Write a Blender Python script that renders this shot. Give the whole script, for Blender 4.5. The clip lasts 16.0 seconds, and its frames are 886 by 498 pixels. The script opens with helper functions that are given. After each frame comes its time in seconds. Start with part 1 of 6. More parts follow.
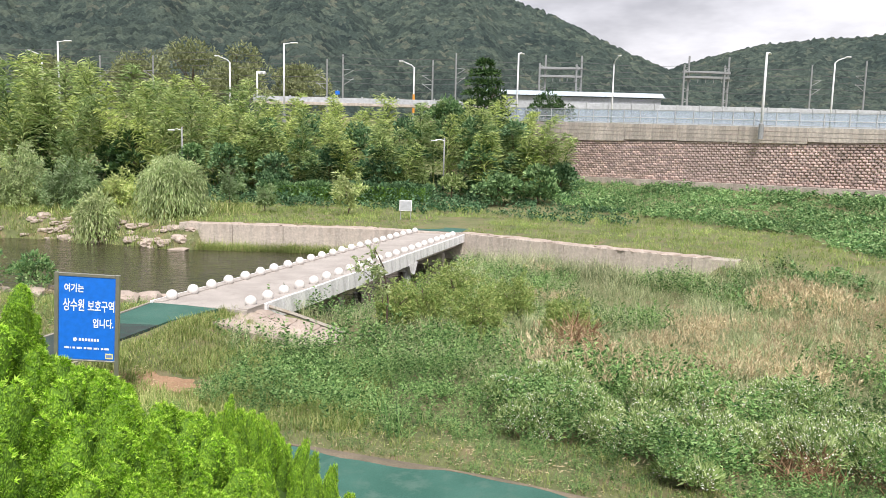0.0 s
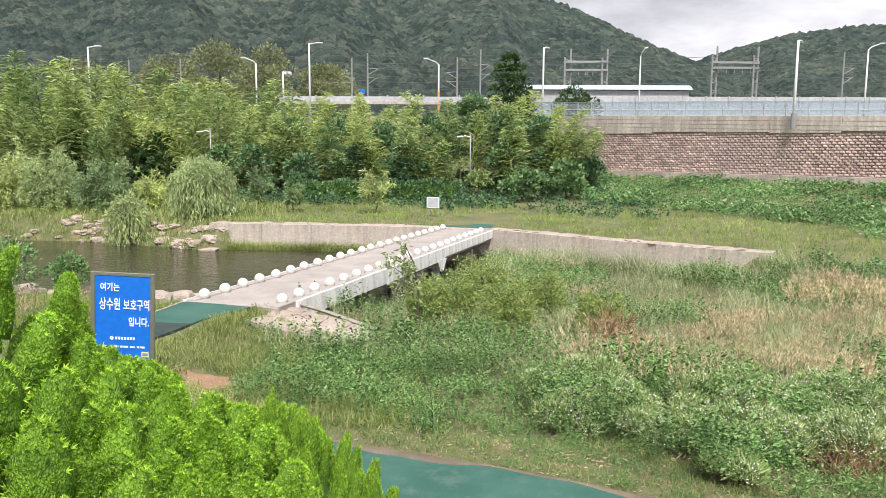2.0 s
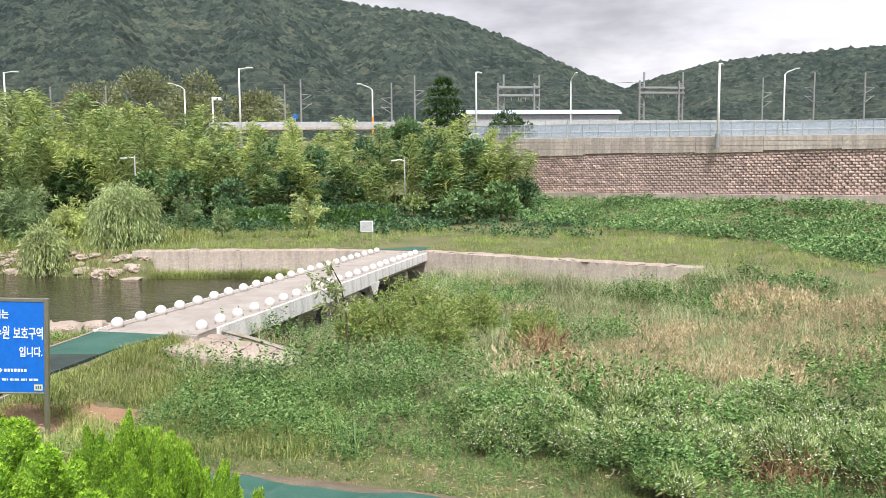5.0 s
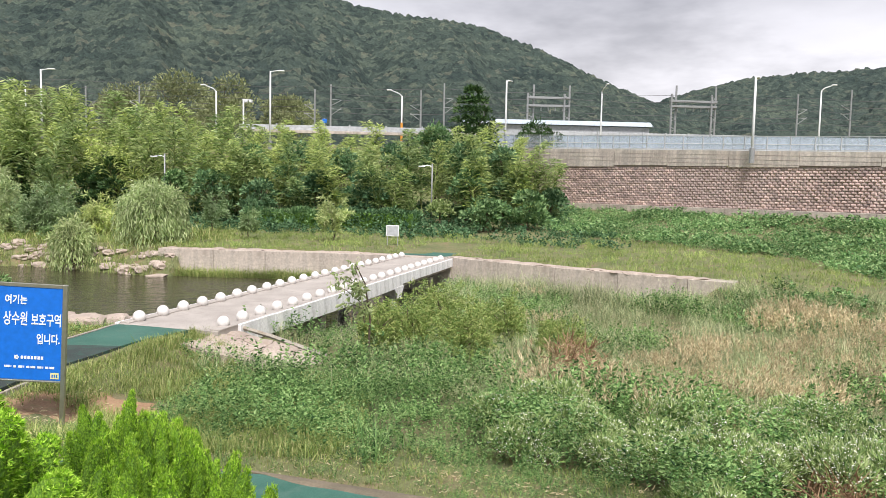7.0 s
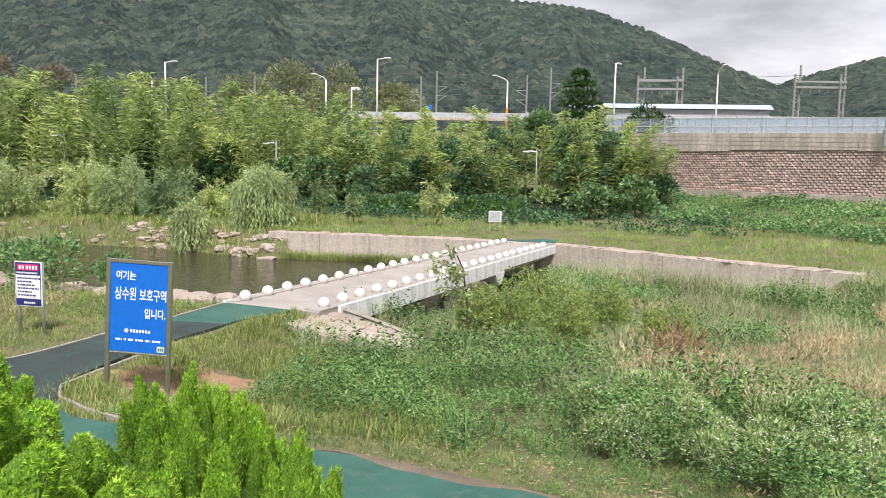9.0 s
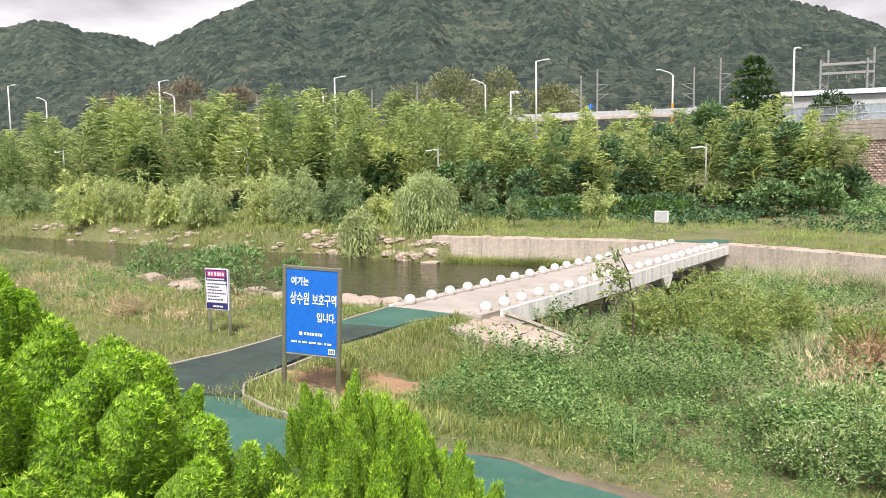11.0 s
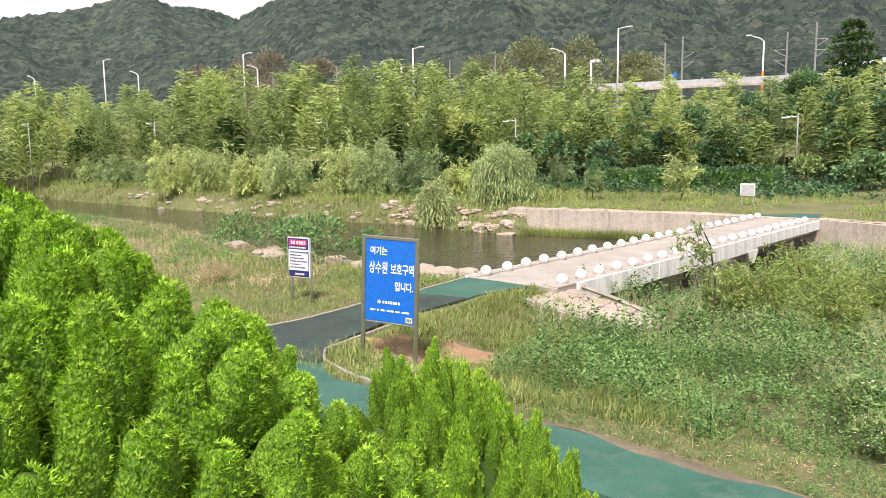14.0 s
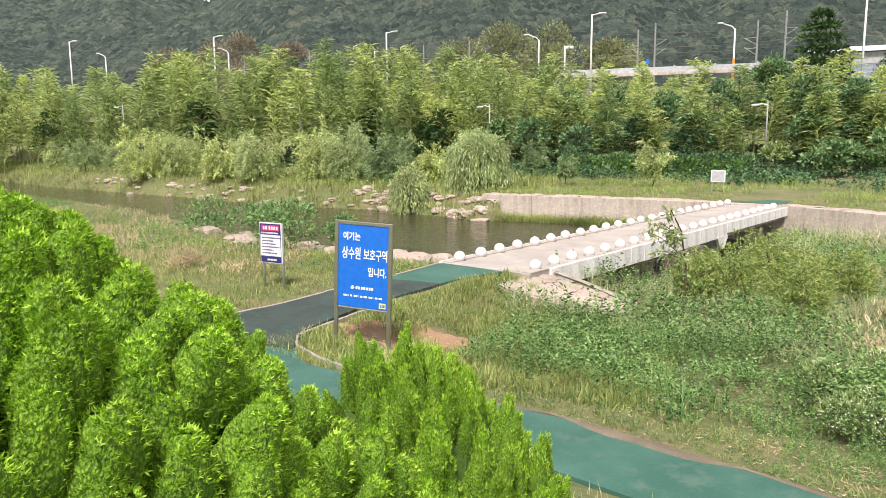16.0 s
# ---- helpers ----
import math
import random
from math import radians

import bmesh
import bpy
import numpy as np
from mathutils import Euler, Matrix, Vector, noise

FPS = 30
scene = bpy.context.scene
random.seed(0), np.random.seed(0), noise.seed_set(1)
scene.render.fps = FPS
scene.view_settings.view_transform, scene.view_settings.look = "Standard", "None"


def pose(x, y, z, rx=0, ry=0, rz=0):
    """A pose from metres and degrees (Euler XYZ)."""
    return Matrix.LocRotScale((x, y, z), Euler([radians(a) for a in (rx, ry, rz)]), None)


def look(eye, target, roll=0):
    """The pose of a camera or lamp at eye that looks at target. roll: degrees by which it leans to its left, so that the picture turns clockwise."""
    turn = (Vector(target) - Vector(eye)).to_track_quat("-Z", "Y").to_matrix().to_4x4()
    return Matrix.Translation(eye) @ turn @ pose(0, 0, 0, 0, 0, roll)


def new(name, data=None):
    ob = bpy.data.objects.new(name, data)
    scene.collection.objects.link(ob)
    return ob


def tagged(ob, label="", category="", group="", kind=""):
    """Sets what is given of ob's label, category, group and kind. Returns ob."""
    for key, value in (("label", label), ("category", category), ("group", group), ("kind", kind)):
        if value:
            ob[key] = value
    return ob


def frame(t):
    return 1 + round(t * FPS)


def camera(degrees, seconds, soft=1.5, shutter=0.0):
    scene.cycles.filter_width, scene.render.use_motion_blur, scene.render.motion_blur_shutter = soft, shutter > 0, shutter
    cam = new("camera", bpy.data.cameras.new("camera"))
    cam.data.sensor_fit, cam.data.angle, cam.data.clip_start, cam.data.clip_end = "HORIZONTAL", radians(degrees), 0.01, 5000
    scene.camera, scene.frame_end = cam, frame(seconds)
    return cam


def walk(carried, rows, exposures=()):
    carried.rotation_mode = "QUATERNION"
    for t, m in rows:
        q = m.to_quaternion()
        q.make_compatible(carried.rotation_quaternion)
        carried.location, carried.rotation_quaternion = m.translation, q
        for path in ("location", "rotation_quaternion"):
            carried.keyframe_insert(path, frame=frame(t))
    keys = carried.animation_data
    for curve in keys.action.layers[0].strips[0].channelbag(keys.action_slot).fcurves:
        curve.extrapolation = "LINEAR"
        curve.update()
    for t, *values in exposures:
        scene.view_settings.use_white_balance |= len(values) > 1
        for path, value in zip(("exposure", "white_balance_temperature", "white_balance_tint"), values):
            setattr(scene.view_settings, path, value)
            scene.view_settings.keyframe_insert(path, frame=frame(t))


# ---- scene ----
cam = camera(61.6, 16.0, 0.85)
PATH = [
    (0, (0.081, 0.047, 4.412), (0.089, 2.031, 4.165), 1.5),
    (0.5, (0.059, 0.065, 4.399), (0.013, 2.049, 4.149), 1.5),
    (1, (0.035, 0.087, 4.401), (-0.056, 2.069, 4.149), 1.8),
    (1.5, (-0.006, 0.116, 4.388), (-0.093, 2.097, 4.126), 0.4),
    (2, (-0.022, 0.149, 4.338), (-0.085, 2.132, 4.083), 0.4),
    (2.5, (0.028, 0.25, 4.238), (-0.065, 2.238, 4.039), 1.7),
    (3, (0.128, 0.328, 4.215), (0.064, 2.314, 3.988), 0.8),
    (3.5, (0.139, 0.378, 4.189), (0.181, 2.355, 3.89), 0.1),
    (4, (0.163, 0.494, 4.116), (0.343, 2.465, 3.826), 0.4),
    (4.5, (0.252, 0.633, 4.053), (0.387, 2.615, 3.822), -0.3),
    (4.7, (0.274, 0.675, 4.054), (0.385, 2.662, 3.858), -0.6),
    (7, (0.199, 1.193, 3.819), (0.233, 3.187, 3.661), 1.3),
    (7.5, (0.263, 1.253, 3.773), (0.295, 3.245, 3.593), 2.2),
    (8, (0.359, 1.354, 3.713), (0.372, 3.347, 3.556), 2.1),
    (8.5, (0.388, 1.426, 3.712), (0.313, 3.417, 3.534), 1.6),
    (9, (0.346, 1.543, 3.707), (0.1, 3.518, 3.509), 1.3),
    (9.2, (0.34, 1.583, 3.702), (0.032, 3.549, 3.505), 1.2),
    (11.3, (0.312, 1.689, 3.711), (-0.407, 3.546, 3.525), -0.6),
    (11.5, (0.298, 1.68, 3.707), (-0.457, 3.523, 3.524), -0.4),
    (12, (0.292, 1.675, 3.708), (-0.526, 3.489, 3.514), -0.6),
    (12.5, (0.295, 1.669, 3.707), (-0.556, 3.467, 3.5), -0.7),
    (13, (0.281, 1.672, 3.705), (-0.594, 3.456, 3.48), -0.8),
    (13.5, (0.307, 1.636, 3.711), (-0.571, 3.416, 3.465), -0.8),
    (14, (0.331, 1.612, 3.717), (-0.521, 3.402, 3.451), -0.7),
    (14.5, (0.306, 1.649, 3.706), (-0.524, 3.448, 3.429), -0.6),
    (15, (0.299, 1.647, 3.707), (-0.528, 3.445, 3.42), -0.5),
    (15.5, (0.299, 1.656, 3.704), (-0.516, 3.458, 3.41), -0.4),
    (16, (0.327, 1.637, 3.704), (-0.459, 3.451, 3.4), -0.4),
]
walk(cam, [(t, look(eye, target, roll)) for t, eye, target, roll in PATH], [(0.0, 0.24, 6450, 15), (4.5, 0.24, 6450, 15), (7.0, 0.16, 6450, 15), (9.0, 0.16, 6450, 15), (11.5, 0.36, 6800, 17), (16.0, 0.36, 6800, 17)])

# ---- world and light: an overcast afternoon ----
world = bpy.data.worlds.new("world")
scene.world = world
world.use_nodes = True
wn, wl = world.node_tree.nodes, world.node_tree.links
wn.clear()
w_out = wn.new("ShaderNodeOutputWorld")
w_bg = wn.new("ShaderNodeBackground")
w_sky = wn.new("ShaderNodeTexSky")
w_sky.sky_type = "NISHITA"
w_sky.sun_disc = False
w_sky.sun_elevation = radians(56)
w_sky.sun_rotation = radians(171)
w_sky.dust_density = 3.0
w_co = wn.new("ShaderNodeTexCoord")
w_map = wn.new("ShaderNodeMapping")
w_map.inputs["Scale"].default_value = (1.0, 1.0, 3.2)
w_map.inputs["Location"].default_value = (0.35, 0.1, 0.0)
w_noise = wn.new("ShaderNodeTexNoise")
w_noise.inputs["Scale"].default_value = 2.3
w_noise.inputs["Detail"].default_value = 6
w_noise.inputs["Roughness"].default_value = 0.55
w_ramp = wn.new("ShaderNodeValToRGB")
w_ramp.color_ramp.elements[0].position = 0.38
w_ramp.color_ramp.elements[0].color = (3.0, 3.1, 3.35, 1)
w_ramp.color_ramp.elements[1].position = 0.68
w_ramp.color_ramp.elements[1].color = (6.4, 6.5, 6.8, 1)
w_mix = wn.new("ShaderNodeMixRGB")
w_mix.inputs[0].default_value = 0.92
wl.new(w_co.outputs["Generated"], w_map.inputs[0])
wl.new(w_map.outputs[0], w_noise.inputs["Vector"])
wl.new(w_noise.outputs["Fac"], w_ramp.inputs[0])
wl.new(w_sky.outputs[0], w_mix.inputs[1])
# the cloud deck thins and brightens towards the horizon
w_sep = wn.new("ShaderNodeSeparateXYZ")
w_low = wn.new("ShaderNodeValToRGB")
w_low.color_ramp.elements[0].position, w_low.color_ramp.elements[0].color = 0.12, (1, 1, 1, 1)
w_low.color_ramp.elements[1].position, w_low.color_ramp.elements[1].color = 0.27, (0, 0, 0, 1)
w_bright = wn.new("ShaderNodeMixRGB")
wl.new(w_co.outputs["Generated"], w_sep.inputs[0])
wl.new(w_sep.outputs["Z"], w_low.inputs[0])
wl.new(w_low.outputs[0], w_bright.inputs[0])
wl.new(w_ramp.outputs[0], w_bright.inputs[1])
w_band = wn.new("ShaderNodeValToRGB")
w_band.color_ramp.elements[0].position, w_band.color_ramp.elements[0].color = 0.36, (5.2, 5.2, 5.3, 1)
w_band.color_ramp.elements[1].position, w_band.color_ramp.elements[1].color = 0.52, (9.6, 9.6, 9.7, 1)
wl.new(w_noise.outputs["Fac"], w_band.inputs[0])
wl.new(w_band.outputs[0], w_bright.inputs[2])
wl.new(w_bright.outputs[0], w_mix.inputs[2])
wl.new(w_mix.outputs[0], w_bg.inputs[0])
w_bg.inputs[1].default_value = 0.12
wl.new(w_bg.outputs[0], w_out.inputs[0])

sun = new("sun", bpy.data.lights.new("sun", "SUN"))
sun.data.energy = 4.5
sun.data.angle = radians(14)
sun.data.color = (1.0, 0.97, 0.92)
sun.matrix_world = look((0, 0, 60), (-6, 40, 0))

# ---- materials ----
def mat(name):
    m = bpy.data.materials.new(name)
    m.use_nodes = True
    n = m.node_tree.nodes
    return m, n, m.node_tree.links, n["Principled BSDF"]


def ramp(n, stops):
    r = n.new("ShaderNodeValToRGB")
    cr = r.color_ramp
    while len(cr.elements) < len(stops):
        cr.elements.new(0.5)
    for e, (p, c) in zip(cr.elements, stops):
        e.position, e.color = p, (*c, 1)
    return r


def noise_node(n, l, scale, detail=4, rough=0.55, space="Object"):
    co = n.new("ShaderNodeTexCoord")
    t = n.new("ShaderNodeTexNoise")
    t.inputs["Scale"].default_value, t.inputs["Detail"].default_value = scale, detail
    t.inputs["Roughness"].default_value = rough
    l.new(co.outputs[space], t.inputs["Vector"])
    return t


def mixed(n, l, a, b, fac, mode="MIX"):
    x = n.new("ShaderNodeMixRGB")
    x.blend_type = mode
    for i, v in ((0, fac), (1, a), (2, b)):
        if isinstance(v, (int, float)):
            x.inputs[i].default_value = v
        elif isinstance(v, tuple):
            x.inputs[i].default_value = (*v, 1)
        else:
            l.new(v, x.inputs[i])
    return x.outputs[0]


def bumped(n, l, p, height, strength, dist=0.02):
    b = n.new("ShaderNodeBump")
    b.inputs["Strength"].default_value, b.inputs["Distance"].default_value = strength, dist
    l.new(height, b.inputs["Height"])
    l.new(b.outputs[0], p.inputs["Normal"])


def surface(name, c1, c2, big=0.6, fine=25.0, rough=0.85, bump=0.35, c3=None, metal=0.0, dist=0.01, island=False, streak=0.0):
    """A weathered surface: two colours mixed at a large scale, grain at a fine one, c3 as stains."""
    m, n, l, p = mat(name)
    a, b = noise_node(n, l, big, 5), noise_node(n, l, fine, 6, 0.65)
    r = ramp(n, [(0.35, c1), (0.65, c2)])
    l.new(a.outputs["Fac"], r.inputs[0])
    g = ramp(n, [(0.3, (0.72, 0.72, 0.72)), (0.7, (1.15, 1.15, 1.15))])
    l.new(b.outputs["Fac"], g.inputs[0])
    col = mixed(n, l, r.outputs[0], g.outputs[0], 1.0, "MULTIPLY")
    if c3:
        s = noise_node(n, l, big * 3.7, 6, 0.7)
        sr = ramp(n, [(0.52, (0, 0, 0)), (0.68, (1, 1, 1))])
        l.new(s.outputs["Fac"], sr.inputs[0])
        col = mixed(n, l, col, c3, sr.outputs[0])
    if streak:
        co = n.new("ShaderNodeTexCoord")
        mp = n.new("ShaderNodeMapping")
        mp.inputs["Scale"].default_value = (3.2, 3.2, 0.22)
        l.new(co.outputs["Object"], mp.inputs[0])
        t = n.new("ShaderNodeTexNoise")
        t.inputs["Scale"].default_value, t.inputs["Detail"].default_value = 1.0, 6
        l.new(mp.outputs[0], t.inputs["Vector"])
        w = ramp(n, [(0.38, (1 - streak,) * 3), (0.6, (1.06, 1.05, 1.04))])
        l.new(t.outputs["Fac"], w.inputs[0])
        col = mixed(n, l, col, w.outputs[0], 1.0, "MULTIPLY")
    if island:
        ge = n.new("ShaderNodeNewGeometry")
        v = ramp(n, [(0.0, (0.7, 0.7, 0.7)), (1.0, (1.2, 1.18, 1.15))])
        l.new(ge.outputs["Random Per Island"], v.inputs[0])
        col = mixed(n, l, col, v.outputs[0], 1.0, "MULTIPLY")
    l.new(col, p.inputs["Base Color"])
    p.inputs["Roughness"].default_value, p.inputs["Metallic"].default_value = rough, metal
    bumped(n, l, p, b.outputs["Fac"], bump, dist)
    return m


def plain(name, c, rough=0.5, metal=0.0, spec=0.5):
    m, n, l, p = mat(name)
    t = noise_node(n, l, 9.0, 5)
    r = ramp(n, [(0.3, tuple(v * 0.86 for v in c)), (0.7, tuple(min(1, v * 1.08) for v in c))])
    l.new(t.outputs["Fac"], r.inputs[0])
    l.new(r.outputs[0], p.inputs["Base Color"])
    p.inputs["Roughness"].default_value, p.inputs["Metallic"].default_value = rough, metal
    p.inputs["Specular IOR Level"].default_value = spec
    return m


def leafy(name, stops, patch=0.35, through_light=0.35, rough=0.6, by_object=False, spec=0.25, patch_gain=(0.7, 1.25)):
    """Leaves: colour by piece, light patches over the plant, and some light passing through."""
    m, n, l, p = mat(name)
    ge = n.new("ShaderNodeNewGeometry")
    r = ramp(n, stops)
    l.new(ge.outputs["Random Per Island"], r.inputs[0])
    a = noise_node(n, l, patch, 3)
    g = ramp(n, [(0.32, (patch_gain[0],) * 3), (0.68, (patch_gain[1],) * 3)])
    l.new(a.outputs["Fac"], g.inputs[0])
    col = mixed(n, l, r.outputs[0], g.outputs[0], 1.0, "MULTIPLY")
    if by_object:
        oi = n.new("ShaderNodeObjectInfo")
        o = ramp(n, [(0.0, (0.56, 0.68, 0.66)), (0.5, (0.95, 0.98, 0.95)), (1.0, (1.22, 1.2, 1.0))])
        l.new(oi.outputs["Random"], o.inputs[0])
        col = mixed(n, l, col, o.outputs[0], 1.0, "MULTIPLY")
    l.new(col, p.inputs["Base Color"])
    p.inputs["Roughness"].default_value = rough
    p.inputs["Specular IOR Level"].default_value = spec
    t = n.new("ShaderNodeBsdfTranslucent")
    l.new(col, t.inputs["Color"])
    x = n.new("ShaderNodeMixShader")
    x.inputs[0].default_value = through_light
    l.new(p.outputs[0], x.inputs[1])
    l.new(t.outputs[0], x.inputs[2])
    l.new(x.outputs[0], n["Material Output"].inputs["Surface"])
    return m


M_thuja = leafy("thuja_scales", [(0, (0.11, 0.28, 0.012)), (0.5, (0.32, 0.58, 0.035)), (1, (0.66, 0.90, 0.15))], 7.0, 0.24, 0.55, patch_gain=(0.7, 1.15))
# core colour kept dark to stand for the shade deep between tufts
M_core_shade = surface("thuja_inner_shade", (0.05, 0.12, 0.015), (0.11, 0.22, 0.025), 9.0, 60, 0.95, 1.0, dist=0.05)
M_bamboo = leafy("bamboo_leaf", [(0, (0.12, 0.20, 0.06)), (0.45, (0.42, 0.52, 0.19)), (1, (0.76, 0.82, 0.42))], 0.35, 0.42, by_object=True)
M_culm = plain("bamboo_culm", (0.20, 0.24, 0.07), 0.45)
M_broad = leafy("broad_leaf", [(0, (0.05, 0.12, 0.055)), (0.6, (0.16, 0.28, 0.13)), (1, (0.31, 0.45, 0.24))], 0.5, 0.25, by_object=True)
M_dark = leafy("dark_leaf", [(0, (0.025, 0.063, 0.021)), (0.6, (0.049, 0.105, 0.031)), (1, (0.084, 0.154, 0.042))], 0.5, 0.2)
M_willow = leafy("willow_leaf", [(0, (0.30, 0.40, 0.17)), (0.6, (0.54, 0.62, 0.30)), (1, (0.76, 0.79, 0.48))], 0.6, 0.42, by_object=True)
M_weed = leafy("weed_leaf", [(0, (0.03, 0.09, 0.028)), (0.5, (0.18, 0.34, 0.10)), (1, (0.40, 0.57, 0.23))], 0.28, 0.25, patch_gain=(0.55, 1.3))
M_grass = leafy("grass_blade", [(0, (0.14, 0.22, 0.05)), (0.6, (0.32, 0.40, 0.12)), (1, (0.56, 0.53, 0.25))], 0.3, 0.25)
M_meadow = leafy("meadow_blade", [(0, (0.16, 0.26, 0.06)), (0.6, (0.33, 0.44, 0.13)), (1, (0.52, 0.55, 0.21))], 0.25, 0.25)
M_reed = leafy("reed_blade", [(0, (0.13, 0.20, 0.09)), (0.5, (0.40, 0.47, 0.23)), (1, (0.68, 0.66, 0.43))], 0.22, 0.25)
M_dry = leafy("dry_seed_head", [(0, (0.38, 0.31, 0.18)), (0.6, (0.63, 0.53, 0.33)), (1, (0.80, 0.70, 0.48))], 0.3, 0.25)
M_flowering = leafy("flowering_weed_leaf", [(0, (0.11, 0.21, 0.06)), (0.5, (0.35, 0.48, 0.17)), (1, (0.58, 0.67, 0.33))], 0.6, 0.3)
M_vine = leafy("vine_leaf", [(0, (0.06, 0.15, 0.055)), (0.5, (0.20, 0.37, 0.13)), (1, (0.42, 0.57, 0.26))], 0.2, 0.25)
M_brown = leafy("browning_leaf", [(0, (0.24, 0.23, 0.17)), (0.6, (0.33, 0.30, 0.22)), (1, (0.42, 0.37, 0.27))], 0.1, 0.2)
M_olive = leafy("olive_leaf", [(0, (0.20, 0.24, 0.115)), (0.6, (0.29, 0.33, 0.16)), (1, (0.40, 0.42, 0.22))], 0.1, 0.2)
M_straw = leafy("dead_stem", [(0, (0.24, 0.14, 0.08)), (1, (0.50, 0.33, 0.20))], 0.6, 0.1)
M_petal = plain("white_petal", (0.78, 0.78, 0.70), 0.7)
# woodland greens shifted to blue-grey: distance haze put into the base colour
HAZED_FOREST = [(0, (0.038, 0.055, 0.053)), (0.5, (0.062, 0.088, 0.08)), (0.9, (0.093, 0.123, 0.102)), (1, (0.118, 0.132, 0.108))]
M_bark = surface("bark", (0.10, 0.075, 0.05), (0.17, 0.13, 0.09), 2.0, 40, 0.9, 0.6)
M_ground = surface("soil_and_turf", (0.12, 0.145, 0.055), (0.19, 0.20, 0.085), 0.35, 14, 0.95, 0.8, (0.25, 0.18, 0.11), dist=0.05)
M_soil = surface("reddish_earth", (0.33, 0.20, 0.115), (0.45, 0.29, 0.175), 1.4, 22, 0.95, 0.6, (0.25, 0.22, 0.10), dist=0.03)
M_path = surface("green_rubber_paving", (0.032, 0.12, 0.088), (0.055, 0.16, 0.122), 0.9, 60, 0.7, 0.35, (0.075, 0.155, 0.12))
M_asphalt = surface("worn_dark_paving", (0.032, 0.045, 0.042), (0.05, 0.072, 0.064), 0.9, 70, 0.8, 0.3, (0.03, 0.09, 0.07))
M_silt = surface("dried_silt", (0.13, 0.115, 0.08), (0.22, 0.18, 0.125), 1.5, 30, 0.95, 0.4)
M_kerb = surface("kerb_concrete", (0.34, 0.31, 0.26), (0.46, 0.43, 0.37), 1.5, 30, 0.9, 0.4, (0.3, 0.25, 0.18))
M_conc = surface("grey_concrete", (0.45, 0.395, 0.34), (0.58, 0.515, 0.45), 0.35, 9, 0.9, 0.3, (0.40, 0.345, 0.295), streak=0.14)
M_deck = surface("deck_concrete", (0.37, 0.335, 0.30), (0.48, 0.44, 0.40), 0.8, 30, 0.9, 0.3, (0.33, 0.295, 0.265))
M_white = surface("whitewashed_concrete", (0.82, 0.82, 0.82), (0.90, 0.90, 0.90), 0.9, 18, 0.8, 0.2, (0.62, 0.61, 0.59), streak=0.15)
M_ball = surface("granite_ball", (0.72, 0.69, 0.66), (0.82, 0.80, 0.77), 3.0, 120, 0.6, 0.1)
M_stone = surface("pale_boulder", (0.33, 0.275, 0.235), (0.47, 0.40, 0.35), 0.9, 14, 0.92, 0.7, (0.33, 0.27, 0.22), island=True)
M_block = surface("pink_block", (0.61, 0.465, 0.425), (0.72, 0.57, 0.53), 0.22, 8, 0.92, 0.4, (0.48, 0.385, 0.35), island=True)
M_joint = surface("block_joint", (0.34, 0.27, 0.245), (0.42, 0.34, 0.31), 0.4, 10, 0.95, 0.4)
M_para = surface("parapet_concrete", (0.55, 0.485, 0.425), (0.66, 0.60, 0.535), 0.25, 6, 0.92, 0.3, (0.47, 0.41, 0.36), streak=0.22)
M_steel = plain("galvanised_steel", (0.55, 0.57, 0.58), 0.4, 0.6)
M_inox = plain("stainless_steel", (0.46, 0.45, 0.40), 0.32, 0.85)
M_paintw = plain("white_paint", (0.78, 0.79, 0.80), 0.5)
M_orange = plain("orange_paint", (0.75, 0.33, 0.05), 0.5)
M_mast = plain("mast_steel", (0.32, 0.33, 0.33), 0.55, 0.3)
M_wire = plain("cable_black", (0.10, 0.10, 0.10), 0.6)
M_blue = plain("sign_blue", (0.004, 0.155, 0.66), 0.45)
M_navy = plain("sign_navy", (0.03, 0.03, 0.16), 0.4)
M_pink = plain("sign_magenta", (0.62, 0.04, 0.20), 0.4)
M_letter = plain("sign_white", (0.86, 0.87, 0.88), 0.5)
M_yellow = plain("sign_yellow", (0.80, 0.74, 0.30), 0.5)
M_roof = surface("pale_blue_roof", (0.45, 0.53, 0.60), (0.53, 0.60, 0.66), 0.1, 3, 0.55, 0.1)
M_shed = surface("shed_wall", (0.42, 0.44, 0.46), (0.52, 0.54, 0.56), 0.1, 3, 0.7, 0.1)


def water_material():
    m, n, l, p = mat("river_water")
    t = noise_node(n, l, 0.25, 3)
    r = ramp(n, [(0.35, (0.035, 0.034, 0.018)), (0.65, (0.06, 0.055, 0.03))])
    l.new(t.outputs["Fac"], r.inputs[0])
    l.new(r.outputs[0], p.inputs["Base Color"])
    p.inputs["Roughness"].default_value = 0.06
    p.inputs["IOR"].default_value = 1.33
    co = n.new("ShaderNodeTexCoord")
    mp = n.new("ShaderNodeMapping")
    mp.inputs["Scale"].default_value = (1.0, 2.4, 1.0)
    mp.inputs["Rotation"].default_value = (0, 0, radians(18))
    w = n.new("ShaderNodeTexNoise")
    w.inputs["Scale"].default_value, w.inputs["Detail"].default_value = 1.7, 5
    l.new(co.outputs["Object"], mp.inputs[0])
    l.new(mp.outputs[0], w.inputs["Vector"])
    bumped(n, l, p, w.outputs["Fac"], 0.75, 0.1)
    return m


